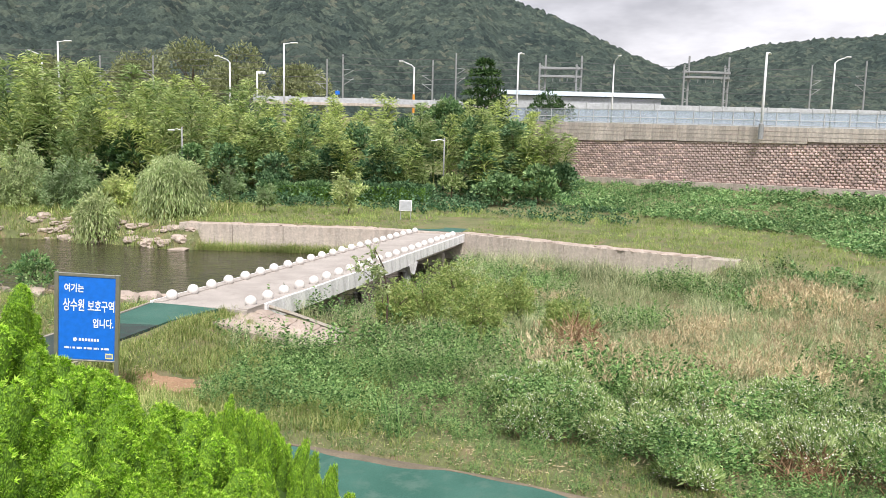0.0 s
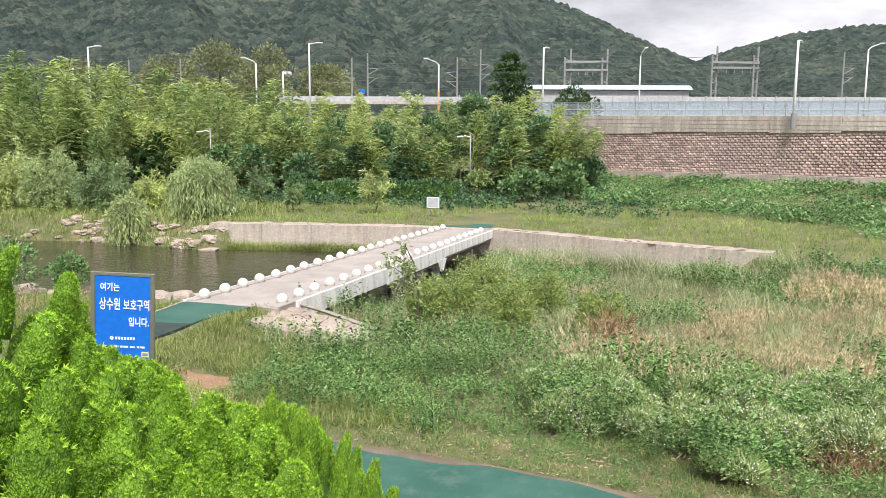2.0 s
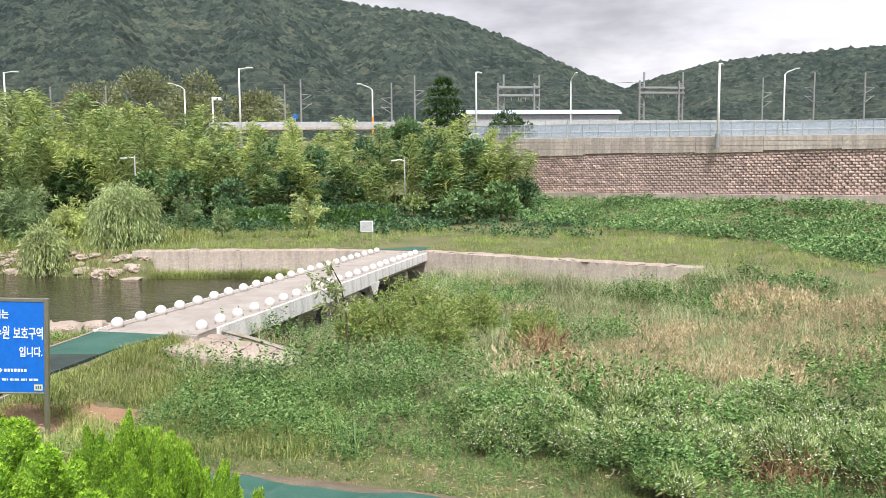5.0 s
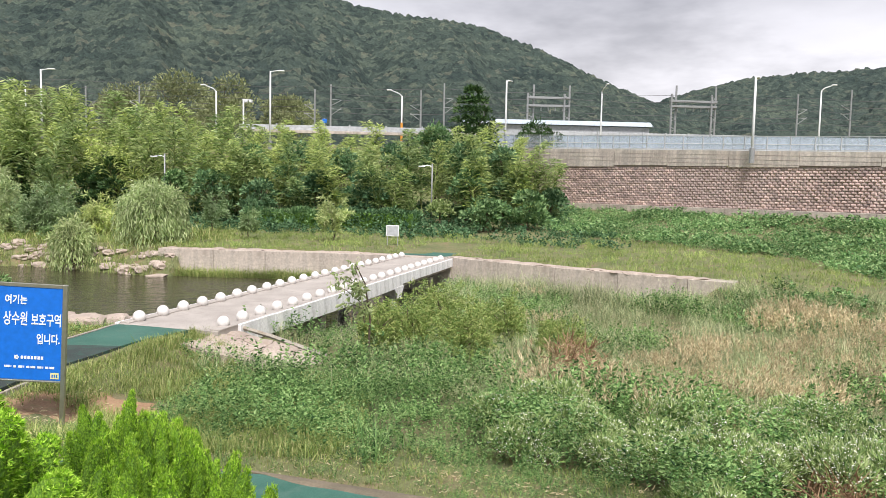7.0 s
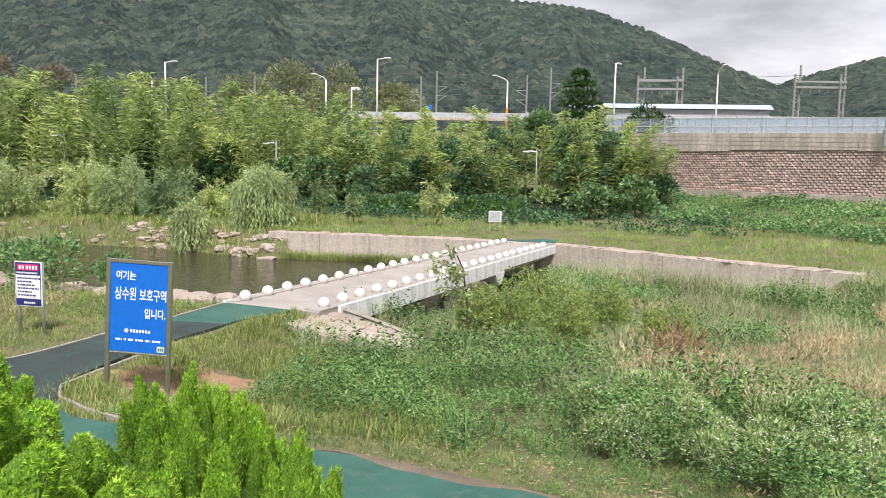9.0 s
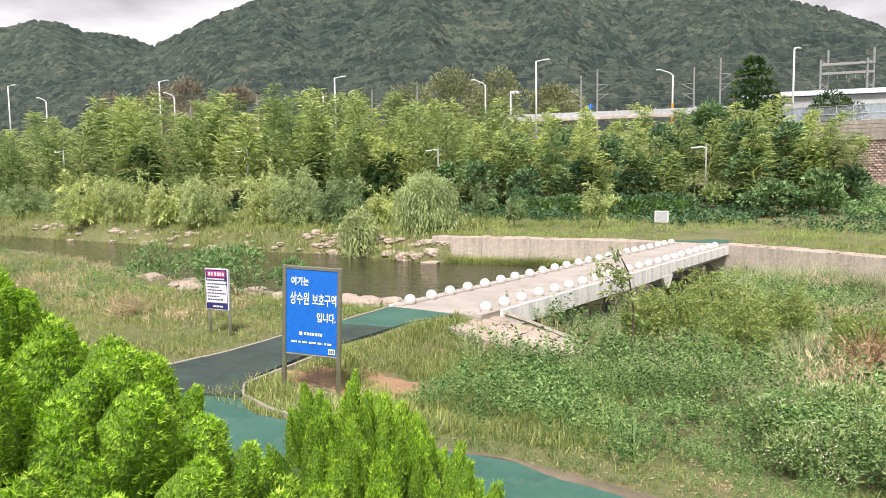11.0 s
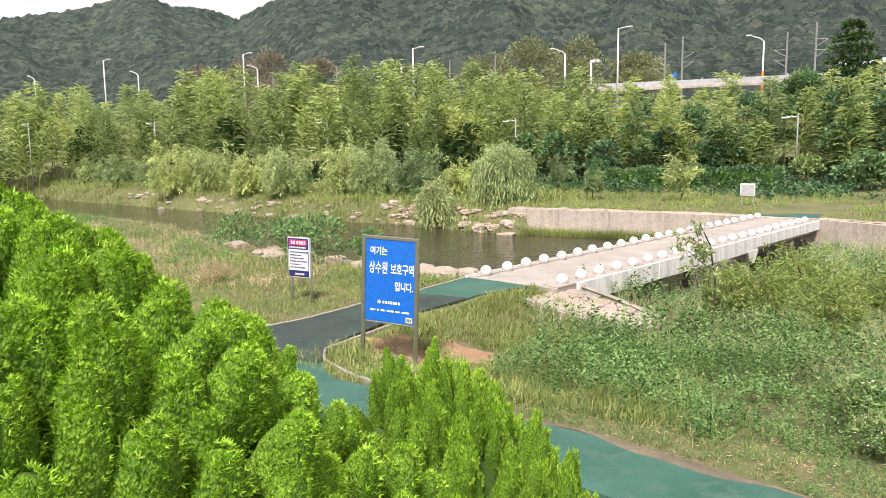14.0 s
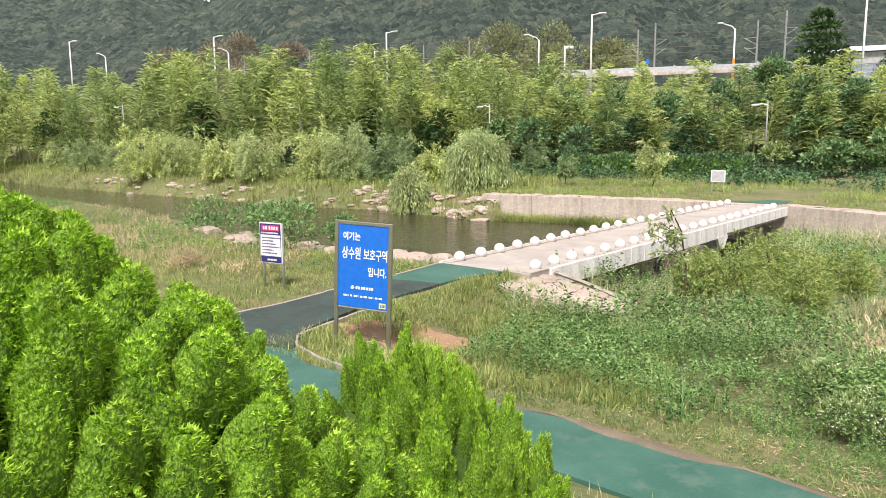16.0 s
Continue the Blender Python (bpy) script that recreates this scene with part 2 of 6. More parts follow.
def screen_material():
    m, n, l, p = mat("clear_fence_panel")
    p.inputs["Base Color"].default_value = (0.85, 0.88, 0.89, 1)
    p.inputs["Roughness"].default_value = 0.25
    t = n.new("ShaderNodeBsdfTransparent")
    t.inputs[0].default_value = (0.78, 0.85, 0.92, 1)
    x = n.new("ShaderNodeMixShader")
    x.inputs[0].default_value = 0.8
    l.new(p.outputs[0], x.inputs[1])
    l.new(t.outputs[0], x.inputs[2])
    l.new(x.outputs[0], n["Material Output"].inputs["Surface"])
    return m


def scale_growth():
    """Close-set scale leaves seen from outside: light tips, with the shade in their gaps put into the colour."""
    m, n, l, p = mat("thuja_shaded_sprays")
    co = n.new("ShaderNodeTexCoord")
    warp = noise_node(n, l, 40.0, 4)
    mp = n.new("ShaderNodeMapping")
    mp.inputs["Scale"].default_value = (1.0, 1.0, 0.55)
    l.new(mixed(n, l, co.outputs["Object"], warp.outputs["Color"], 0.018), mp.inputs[0])
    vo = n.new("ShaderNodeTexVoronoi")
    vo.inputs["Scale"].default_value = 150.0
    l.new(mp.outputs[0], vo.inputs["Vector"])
    # green darkens away from each scale's middle, painting shade between scales
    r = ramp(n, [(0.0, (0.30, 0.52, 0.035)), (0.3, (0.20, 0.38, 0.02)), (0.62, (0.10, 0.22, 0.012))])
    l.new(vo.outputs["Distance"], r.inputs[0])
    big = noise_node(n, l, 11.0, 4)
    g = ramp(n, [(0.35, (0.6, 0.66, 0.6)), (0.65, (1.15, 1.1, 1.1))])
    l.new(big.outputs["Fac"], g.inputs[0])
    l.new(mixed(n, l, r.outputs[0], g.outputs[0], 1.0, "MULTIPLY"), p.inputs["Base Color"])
    p.inputs["Roughness"].default_value = 0.8
    inv = n.new("ShaderNodeMath")
    inv.operation = "SUBTRACT"
    inv.inputs[0].default_value = 1.0
    l.new(vo.outputs["Distance"], inv.inputs[1])
    bumped(n, l, p, inv.outputs[0], 0.6, 0.02)
    return m


M_thuja_shaded = scale_growth()
M_water = water_material()
M_screen = screen_material()

# ---- mesh tools ----
RNG = np.random.default_rng(7)


def mesh_of(name, verts, faces, material, smooth=False):
    """A mesh out of arrays; faces all have the same number of corners."""
    verts, faces = np.asarray(verts, dtype=np.float32), np.asarray(faces, dtype=np.int32)
    me = bpy.data.meshes.new(name)
    k = faces.shape[1]
    me.vertices.add(len(verts))
    me.vertices.foreach_set("co", verts.ravel())
    me.loops.add(faces.size)
    me.loops.foreach_set("vertex_index", faces.ravel())
    me.polygons.add(len(faces))
    me.polygons.foreach_set("loop_start", np.arange(0, faces.size, k, dtype=np.int32))
    me.polygons.foreach_set("use_smooth", np.full(len(faces), smooth))
    me.update(calc_edges=True)
    me.materials.append(material)
    return me


def obj(name, me, parent=None, m=None, label=""):
    ob = new(name, me)
    if m is not None:
        ob.matrix_basis = m
    if parent is not None:
        ob.parent = parent
    return tagged(ob, label)


def part(name, bm, material, parent=None, label="", smooth=False):
    me = bpy.data.meshes.new(name)
    bm.to_mesh(me)
    bm.free()
    me.materials.append(material)
    if smooth:
        me.polygons.foreach_set("use_smooth", [True] * len(me.polygons))
    return obj(name, me, parent, None, label)


def thing(name, label, category, m=None, group="", kind=""):
    ob = new(name)
    ob.empty_display_size = 0.1
    if m is not None:
        ob.matrix_basis = m
    return tagged(ob, label, category, group, kind)


def box(bm, cx, cy, cz, sx, sy, sz, bevel=0.0, m=None):
    r = bmesh.ops.create_cube(bm, size=1)
    vs = r["verts"]
    for v in vs:
        v.co = Vector((cx + v.co.x * sx, cy + v.co.y * sy, cz + v.co.z * sz))
    if bevel:
        es = list({e for v in vs for e in v.link_edges})
        out = bmesh.ops.bevel(bm, geom=es, offset=bevel, segments=1, affect="EDGES")
        vs = list({v for f in out["faces"] for v in f.verts} | {v for v in vs if v.is_valid})
    if m is not None:
        for v in vs:
            v.co = m @ v.co
    return vs


def tube(bm, points, r0, r1=None, sides=8, cap=True):
    """A round bar along points, tapering from r0 to r1."""
    r1 = r0 if r1 is None else r1
    pts = [Vector(p) for p in points]
    rings = []
    for i, p in enumerate(pts):
        d = (pts[min(i + 1, len(pts) - 1)] - pts[max(i - 1, 0)]).normalized()
        side = d.cross(Vector((0, 0, 1)) if abs(d.z) < 0.9 else Vector((1, 0, 0))).normalized()
        up = side.cross(d)
        r = r0 + (r1 - r0) * i / max(1, len(pts) - 1)
        rings.append([bm.verts.new(p + r * (math.cos(a) * side + math.sin(a) * up)) for a in [2 * math.pi * k / sides for k in range(sides)]])
    for a, b in zip(rings, rings[1:]):
        for k in range(sides):
            bm.faces.new((a[k], a[(k + 1) % sides], b[(k + 1) % sides], b[k]))
    if cap:
        bm.faces.new(rings[0][::-1])
        bm.faces.new(rings[-1])
    bmesh.ops.recalc_face_normals(bm, faces=bm.faces)


def turns(n, tilt, rng, spin=None):
    """n rotation matrices: a spin about z, then a tilt of up to that many radians towards a random side."""
    a = rng.uniform(0, 2 * np.pi, n) if spin is None else spin
    b, c = rng.uniform(0, 2 * np.pi, n), np.abs(rng.normal(0, 0.6, n)).clip(0, 1.5) * tilt
    z = np.zeros(n)
    rz = np.stack([np.cos(a), -np.sin(a), z, np.sin(a), np.cos(a), z, z, z, z + 1], 1).reshape(n, 3, 3)
    u = np.stack([np.cos(b), np.sin(b), z], 1)
    k = np.zeros((n, 3, 3))
    k[:, 0, 1], k[:, 0, 2], k[:, 1, 0], k[:, 1, 2], k[:, 2, 0], k[:, 2, 1] = -u[:, 2], u[:, 1], u[:, 2], -u[:, 0], -u[:, 1], u[:, 0]
    s, co = np.sin(c)[:, None, None], (1 - np.cos(c))[:, None, None]
    return (np.eye(3) + s * k + co * (k @ k)) @ rz


def frames_along(d, rng):
    """Rotation matrices whose local y runs along the unit vectors d, spun at random about it."""
    n = len(d)
    ref = rng.normal(size=(n, 3))
    x = np.cross(d, ref)
    x /= np.linalg.norm(x, axis=1)[:, None] + 1e-9
    return np.stack([x, d, np.cross(x, d)], 2)


def scatter(proto, places, rots, scales):
    """Copies of proto (verts, faces) joined into one pair of arrays."""
    v, f = np.asarray(proto[0], float), np.asarray(proto[1], int)
    scales = np.asarray(scales, float)
    sc = scales[:, None, None] if scales.ndim == 1 else scales[:, None, :]
    out = np.einsum("nij,nkj->nki", rots, v[None] * sc) + np.asarray(places)[:, None, :]
    return out.reshape(-1, 3), (f[None] + (np.arange(len(places)) * len(v))[:, None, None]).reshape(-1, f.shape[1])


def join(parts_):
    vs, fs, k = [], [], 0
    for v, f in parts_:
        vs.append(v)
        fs.append(np.asarray(f) + k)
        k += len(v)
    return np.concatenate(vs), np.concatenate(fs)


def leaf(length, width, bend=0.15):
    """A pointed leaf along +y, folded along its midrib."""
    v = [(0, 0, 0), (width / 2, length * 0.42, bend * width), (0, length, -bend * length), (-width / 2, length * 0.42, bend * width)]
    return np.array(v), np.array([(0, 1, 2), (0, 2, 3)])


def blade(height, width, lean, steps=2):
    """A grass blade that rises along z and bows over along +y."""
    v, f = [], []
    for i in range(steps + 1):
        t = i / steps
        w = width / 2 * (1 - t) ** 0.7
        y, z = lean * t * t * height, height * t * (1 - 0.25 * lean * t)
        v += [(-w, y, z), (w, y, z)] if i < steps else [(0, y, z)]
    for i in range(steps - 1):
        a = 2 * i
        f += [(a, a + 1, a + 3), (a, a + 3, a + 2)]
    a = 2 * (steps - 1)
    f.append((a, a + 1, a + 2))
    return np.array(v), np.array(f)


def sphere_points(n, rng):
    d = rng.normal(size=(n, 3))
    return d / np.linalg.norm(d, axis=1)[:, None]

# ---- the lie of the land ----
def interp(x, pairs):
    a = np.array(pairs, float)
    return np.interp(x, a[:, 0], a[:, 1])


WATER_Z = -1.25
PATH_Y = [(-45, 21), (-14, 13), (-9, 11.5), (-6.5, 10.75), (-2, 10.1), (0.8, 9.15), (3.9, 7.7), (9, 5.2), (40, -12)]
CROSS_X = [(11.6, -9.0), (13.4, -8.6), (16.4, -8.1), (18.5, -7.65), (21.2, -6.75), (41.5, -0.6), (50, 1.6)]
NEAR_SHORE = [(-120, 58), (-67, 44), (-50, 40.4), (-38.6, 37.4), (-26.4, 32.2), (-16.6, 27.0), (-11.6, 26.0), (-8, 25.4), (-4, 24.5), (0, 24), (6, 20), (60, 0)]
REVET_Y = [(-140, 84), (-67, 57), (-44, 51), (-31.7, 47.2), (-23, 47), (-15, 43.5), (-5.8, 42.8), (1.2, 41.7), (6.4, 37.3), (11.6, 33.5), (20, 28), (60, 2)]
WALL_A, WALL_B = Vector((6.0, 78.0, 0)), Vector((46.0, 28.6, 0))


def wall_y(x):
    return np.where(x < 9.0, 74.0, 74.0 - 1.237 * (x - 9.0))


def step01(t):
    t = np.clip(t, 0, 1)
    return t * t * (3 - 2 * t)


def land(x, y):
    """The ground's height."""
    x, y = np.asarray(x, float), np.asarray(y, float)
    d = y - interp(x, PATH_Y)
    up = np.clip((-d - 1.3) * 0.325, 0, 3.0)
    right = step01((x - interp(y, CROSS_X) - 1.3) / 2.5)
    field = -0.35 * step01((d - 1.3) / 3.0) - 0.5 * step01((d - 4.0) / 8.0) - 0.3 * step01((d - 11) / 10.0) * step01((16 - x) / 8)
    shore = y - interp(x, NEAR_SHORE)
    left = -0.35 * step01((shore + 6) / 4.0) - 0.95 * step01((shore + 2.2) / 2.4) - 0.9 * step01(shore / 4.0)
    z = up + np.where(d > 0, left * (1 - right) + field * right, 0.0)
    r = y - interp(x, REVET_Y)
    wy = wall_y(x)
    f = np.clip(r / np.maximum(wy - interp(x, REVET_Y), 4), 0, 1)
    bank = np.interp(f, [0, 0.3, 0.52, 0.72, 1], [0.15, 0.35, 0.75, 1.5, 2.45])
    rise = np.where(x < -14, step01((r + 3.5) / 4.5), np.where(x < 12.5, (r > 0.75).astype(float), step01((r + 5) / 7)))
    z = z * (1 - rise) + bank * rise
    back = y - wy
    z = np.where(back > 0, 2.45 + np.where(x > 7.5, 4.2 * step01((back - 1.6) / 0.8), 6.0 * step01((back - 1) / 9)), z)
    return z + 0.05 * np.sin(x * 1.3 + y * 0.7) * np.sin(y * 1.1 - x * 0.4) * step01((np.abs(d) - 1.4) / 1.0)


def ground_sheet():
    xs = np.unique(np.concatenate([np.arange(-40, 40, 0.7), np.arange(-130, -40, 2.5), np.arange(40, 130, 2.5), np.linspace(-2500, -130, 30), np.linspace(130, 2500, 30)]))
    ys = np.unique(np.concatenate([np.arange(-6, 80, 0.6), np.arange(-60, -6, 4), np.arange(80, 160, 4), np.linspace(160, 3000, 30), np.linspace(-2000, -60, 20)]))
    gx, gy = np.meshgrid(xs, ys)
    gz = land(gx, gy)
    v = np.stack([gx, gy, gz], 2).reshape(-1, 3)
    w, h = len(xs), len(ys)
    i = (np.arange(h - 1)[:, None] * w + np.arange(w - 1)[None]).ravel()
    f = np.stack([i, i + 1, i + w + 1, i + w], 1)
    ob = obj("ground", mesh_of("ground", v, f, M_ground, True))
    tagged(ob, "uneven earth and turf of the river banks and flood plain", "ground", kind="structure")


def ribbon(name, left, right, z, material, label, category, thick=0.03, step=0.5, kind="structure"):
    """A paved strip between two lines of points, with its own edges."""
    l, r = np.array(left, float), np.array(right, float)
    s = np.linspace(0, 1, 60)
    ls, rs = [np.stack([np.interp(s, np.linspace(0, 1, len(a)), a[:, k]) for k in (0, 1)], 1) for a in (l, r)]
    bm = bmesh.new()
    rows = []
    for a, b in zip(ls, rs):
        rows.append([bm.verts.new((*a, z - thick)), bm.verts.new((*a, z)), bm.verts.new((*(a * 0.5 + b * 0.5), z + 0.012)), bm.verts.new((*b, z)), bm.verts.new((*b, z - thick))])
    for p, q in zip(rows, rows[1:]):
        for k in range(4):
            bm.faces.new((p[k], p[k + 1], q[k + 1], q[k]))
    bmesh.ops.recalc_face_normals(bm, faces=bm.faces)
    ob = part(name, bm, material)
    if sum(f.normal.z for f in ob.data.polygons) < 0:
        ob.data.flip_normals()
    return tagged(ob, label, category, kind=kind)


ground_sheet()

sx = np.linspace(-45, 30, 60)
cy_ = interp(sx, PATH_Y)
ribbon("path_river", [(x, y + 0.64) for x, y in zip(sx, cy_)], [(x, y - 0.80) for x, y in zip(sx, cy_)], 0.055, M_path,
       "green rubber-paved riverside path with silt along its edges", "path", 0.12)
px_ = np.linspace(-5.0, 8.0, 50)
ribbon("path_silt", [(x, interp(x, PATH_Y) + 0.70) for x in px_], [(x, interp(x, PATH_Y) + 0.595 + 0.035 * math.sin(x * 2.1) + 0.05 * math.sin(x * 5.3) - 0.12 * math.exp(-((x + 0.9) / 0.7) ** 2)) for x in px_], 0.058, M_silt,
       "brown dried silt washed over the path's edge", "silt", 0.1)
sy = np.linspace(12.0, 21.4, 30)
cx_ = interp(sy, CROSS_X)
wid = np.interp(sy, [12.0, 13.2, 15, 19, 21.4], [1.9, 1.1, 0.85, 0.85, 1.3])
ribbon("path_bridge", [(x - w, y) for x, y, w in zip(cx_, sy, wid)][:20], [(x + w, y) for x, y, w in zip(cx_, sy, wid)][:20], 0.076, M_asphalt,
       "worn dark paved path leading from the riverside path to the bridge", "path", 0.12)
ribbon("path_bridge_green", [(x - w, y) for x, y, w in zip(cx_, sy, wid)][19:], [(x + w, y) for x, y, w in zip(cx_, sy, wid)][19:], 0.076, M_path,
       "green paved end of the path at the bridge", "path", 0.12)
ribbon("path_junction", [(-12.2, 12.7), (-10.6, 12.9), (-9.9, 13.1)], [(-5.6, 10.9), (-6.6, 11.6), (-7.3, 12.4)], 0.0595, M_path, "green paved corner where the two paths meet", "path", 0.12)
ribbon("path_far", [(-1.7, 42.5), (-1.3, 43.6), (-0.9, 44.6)], [(1.1, 41.75), (1.5, 42.9), (2.0, 43.8)], 0.19, M_path, "green paved path on the far bank beyond the bridge", "path", 0.3)


def kerb_line(pts, label):
    """Kerb stones end to end along a line."""
    th = thing("kerb", label, "kerb", kind="structure")
    pts = [Vector((*p, 0)) for p in pts]
    for a, b in zip(pts, pts[1:]):
        n = max(1, round((b - a).length / 0.9))
        for i in range(n):
            p, q = a.lerp(b, i / n), a.lerp(b, (i + 1) / n)
            bm = bmesh.new()
            box(bm, 0, 0, 0, (q - p).length - 0.015, 0.06, 0.14, 0.012)
            c = (p + q) / 2
            ob = part("kerb_stone", bm, M_kerb, th)
            ob.matrix_basis = pose(c.x, c.y, 0.014 + RNG.uniform(-0.01, 0.01), 0, 0, math.degrees(math.atan2(q.y - p.y, q.x - p.x)))


lx = [(x - w - 0.07, y) for x, y, w in zip(cx_, sy, wid)]
rx = [(x + w + 0.07, y) for x, y, w in zip(cx_, sy, wid)]
kerb_line(lx[1::4] + [lx[-1]], "pale concrete kerb along the path to the bridge")
kerb_line([(-5.2, 11.3), (-6.3, 11.75), (-7.1, 12.25), (-7.45, 12.8), (-7.4, 13.6), (-7.25, 15)], "pale concrete kerb round the grass corner at the signs")

# river: one sheet of water in the channel
wx = np.linspace(-140, 9, 60)
bm = bmesh.new()
rows = [[bm.verts.new((x, y, WATER_Z)) for y in np.linspace(interp(x, NEAR_SHORE) - 4, interp(x, REVET_Y) + (4 if x < -16 else -0.1), 12)] for x in wx]
for p, q in zip(rows, rows[1:]):
    for k in range(11):
        bm.faces.new((p[k], q[k], q[k + 1], p[k + 1]))
tagged(part("water", bm, M_water), "slow dark olive river with small ripples", "river", kind="structure")


def soil_patch(cx, cy, w, d, seed):
    """A bare patch of reddish earth lying on the turf, with a ragged rim."""
    bm = bmesh.new()
    rings = []
    for k in range(6):
        ring = []
        for i in range(64):
            a = 2 * math.pi * i / 64
            rag = 1 + 0.6 * noise.noise(Vector((math.cos(a) * 1.7, math.sin(a) * 1.7, seed))) + 0.45 * noise.noise(Vector((math.cos(a) * 5, math.sin(a) * 5, seed)))
            x, y = cx + w * rag * k / 5 * math.cos(a), cy + d * rag * k / 5 * math.sin(a)
            ring.append(bm.verts.new((x, y, float(land(x, y)) + 0.022 - 0.02 * (k / 5) ** 3)))
        rings.append(ring)
    for p, q in zip(rings[1:], rings[2:]):
        for i in range(64):
            bm.faces.new((p[i], q[i], q[(i + 1) % 64], p[(i + 1) % 64]))
    bm.faces.new(rings[1])
    for v in rings[0]:
        bm.verts.remove(v)
    bmesh.ops.recalc_face_normals(bm, faces=bm.faces)
    tagged(part("bare_soil", bm, M_soil, smooth=True), "bare reddish earth worn through the grass", "soil", kind="structure")


for k, (x, y, w, d) in enumerate(((-5.5, 14.3, 1.0, 0.75), (-4.5, 12.9, 0.8, 0.45), (-7.05, 13.8, 0.45, 0.4), (-5.62, 14.40, 0.55, 0.60), (-4.58, 12.90, 0.50, 0.55), (-6.60, 14.03, 0.70, 0.50), (-5.59, 14.45, 0.50, 0.40))):
    soil_patch(x, y, w, d, 10.0 + k)

# ---- the footbridge: local x across (to its downstream side), local y along, from the near end ----
B_ANG = math.degrees(math.atan2(-0.292, 0.956))
BRIDGE = pose(-7.65, 21.25, 0.0, 0, 0, B_ANG)
B_LEN = 22.3


def bridge():
    th = thing("footbridge", "low concrete footbridge with white sides and rows of pale stone balls", "bridge", BRIDGE)
    bm = bmesh.new()
    box(bm, 1.25, B_LEN / 2 - 0.5, -0.06, 3.02, B_LEN, 0.32, 0.01)
    part("deck", bm, M_deck, th, "worn pinkish-grey concrete deck")
    # side panels, cast one by one; the near spans are deeper than the far ones
    for side, x in (("near", 2.80), ("far", -0.30)):
        y = 0.42 if side == "near" else -0.55
        k = 0
        while y < B_LEN - 0.6:
            w = 0.94
            deep = 0.56 if y < 13.2 else 0.44
            bm = bmesh.new()
            box(bm, 0, 0, -deep / 2, 0.09, w - 0.018, deep, 0.012)
            ob = part("side_panel", bm, M_white, th)
            ob.matrix_basis = pose(x + RNG.uniform(-0.004, 0.004), y + w / 2, 0.135 + RNG.uniform(-0.006, 0.006))
            y += w
            k += 1
    bm = bmesh.new()
    for x in (0.15, 1.25, 2.35):
        box(bm, x, B_LEN / 2 - 0.5, -0.37, 0.35, B_LEN, 0.3, 0.01)
    part("girder", bm, M_conc, th, "shaded concrete girders under the deck")
    for y in (13.1,):
        bm = bmesh.new()
        box(bm, 1.25, y, -0.62, 3.05, 0.5, 0.28, 0.03)
        part("pier_cap", bm, M_white, th)
        bm = bmesh.new()
        vs = box(bm, 2.80, y, -0.62, 0.12, 1.2, 0.5, 0)
        for v in vs:
            if v.co.z < -0.62:
                v.co.y = y + (v.co.y - y) * 0.35
        part("pier_bracket", bm, M_white, th)
        for x in (0.2, 2.55):
            bm = bmesh.new()
            tube(bm, [(x, y, -2.6), (x, y, -0.7)], 0.17, 0.17, 14)
            part("pier_column", bm, M_white, th, smooth=True)
    for y in (6.3, 19.0):
        bm = bmesh.new()
        box(bm, 1.25, y, -1.55, 2.5, 0.4, 1.9, 0.03)
        part("pier_wall", bm, M_conc, th)
    for y in (-0.45, B_LEN - 0.4):
        bm = bmesh.new()
        box(bm, 1.25, y, -1.3, 3.1, 0.6, 2.1, 0.03)
        part("abutment", bm, M_conc, th)
    bm = bmesh.new()
    bmesh.ops.create_uvsphere(bm, u_segments=20, v_segments=12, radius=0.168)
    bmesh.ops.translate(bm, verts=bm.verts, vec=(0, 0, 0.15))
    tube(bm, [(0, 0, -0.02), (0, 0, 0.03)], 0.13, 0.115, 16)
    first = part("stone_ball", bm, M_ball, th, smooth=True)
    first.matrix_basis = pose(0, 0, 0.07)
    for i in range(1, 23):
        o = obj("stone_ball", first.data, th, pose(RNG.uniform(-0.02, 0.02), i * 0.977 + RNG.uniform(-0.02, 0.02), 0.07, 0, 0, i * 40))
    for i in range(22):
        o = obj("stone_ball", first.data, th, pose(2.5 + RNG.uniform(-0.02, 0.02), 0.12 + i * 0.977 + RNG.uniform(-0.02, 0.02), 0.07, 0, 0, i * 50))
    # stained drain pads between the balls
    for x in (-0.12, 2.62):
        bm = bmesh.new()
        box(bm, x, B_LEN / 2 - 0.5, 0.115, 0.30, B_LEN - 0.1, 0.05, 0.012)
        part("edge_strip", bm, M_deck, th, "raised concrete strip under the stone balls")


bridge()


def boulder(rng, flat=0.45):
    """A rough block of quarried stone, about 1 across."""
    bm = bmesh.new()
    bmesh.ops.create_icosphere(bm, subdivisions=2, radius=0.5)
    off = Vector(rng.uniform(-50, 50, 3))
    for v in bm.verts:
        d = v.co.normalized()
        box_r = 0.5 / max(abs(d.x), abs(d.y), abs(d.z))
        v.co = d * (0.6 * box_r + 0.4 * 0.5) * (1 + 0.28 * noise.noise(d * 1.6 + off))
        v.co.z *= flat
    me = bpy.data.meshes.new("boulder")
    bm.to_mesh(me)
    bm.free()
    me.materials.append(M_stone)
    return me


BOULDERS = [boulder(RNG, f) for f in (0.35, 0.45, 0.55, 0.4, 0.5)]


def lay_stones(places, sizes, label, group):
    for (x, y, z), s in zip(places, sizes):
        ob = obj("bank_stone", BOULDERS[RNG.integers(5)], None, pose(x, y, z, RNG.uniform(-4, 4), RNG.uniform(-4, 4), RNG.uniform(0, 360)))
        ob.scale = (s, s * RNG.uniform(0.65, 0.95), s * RNG.uniform(0.7, 1.0) * (0.34 if "capping" in label else 1.0))
        tagged(ob, label, "stone", group)


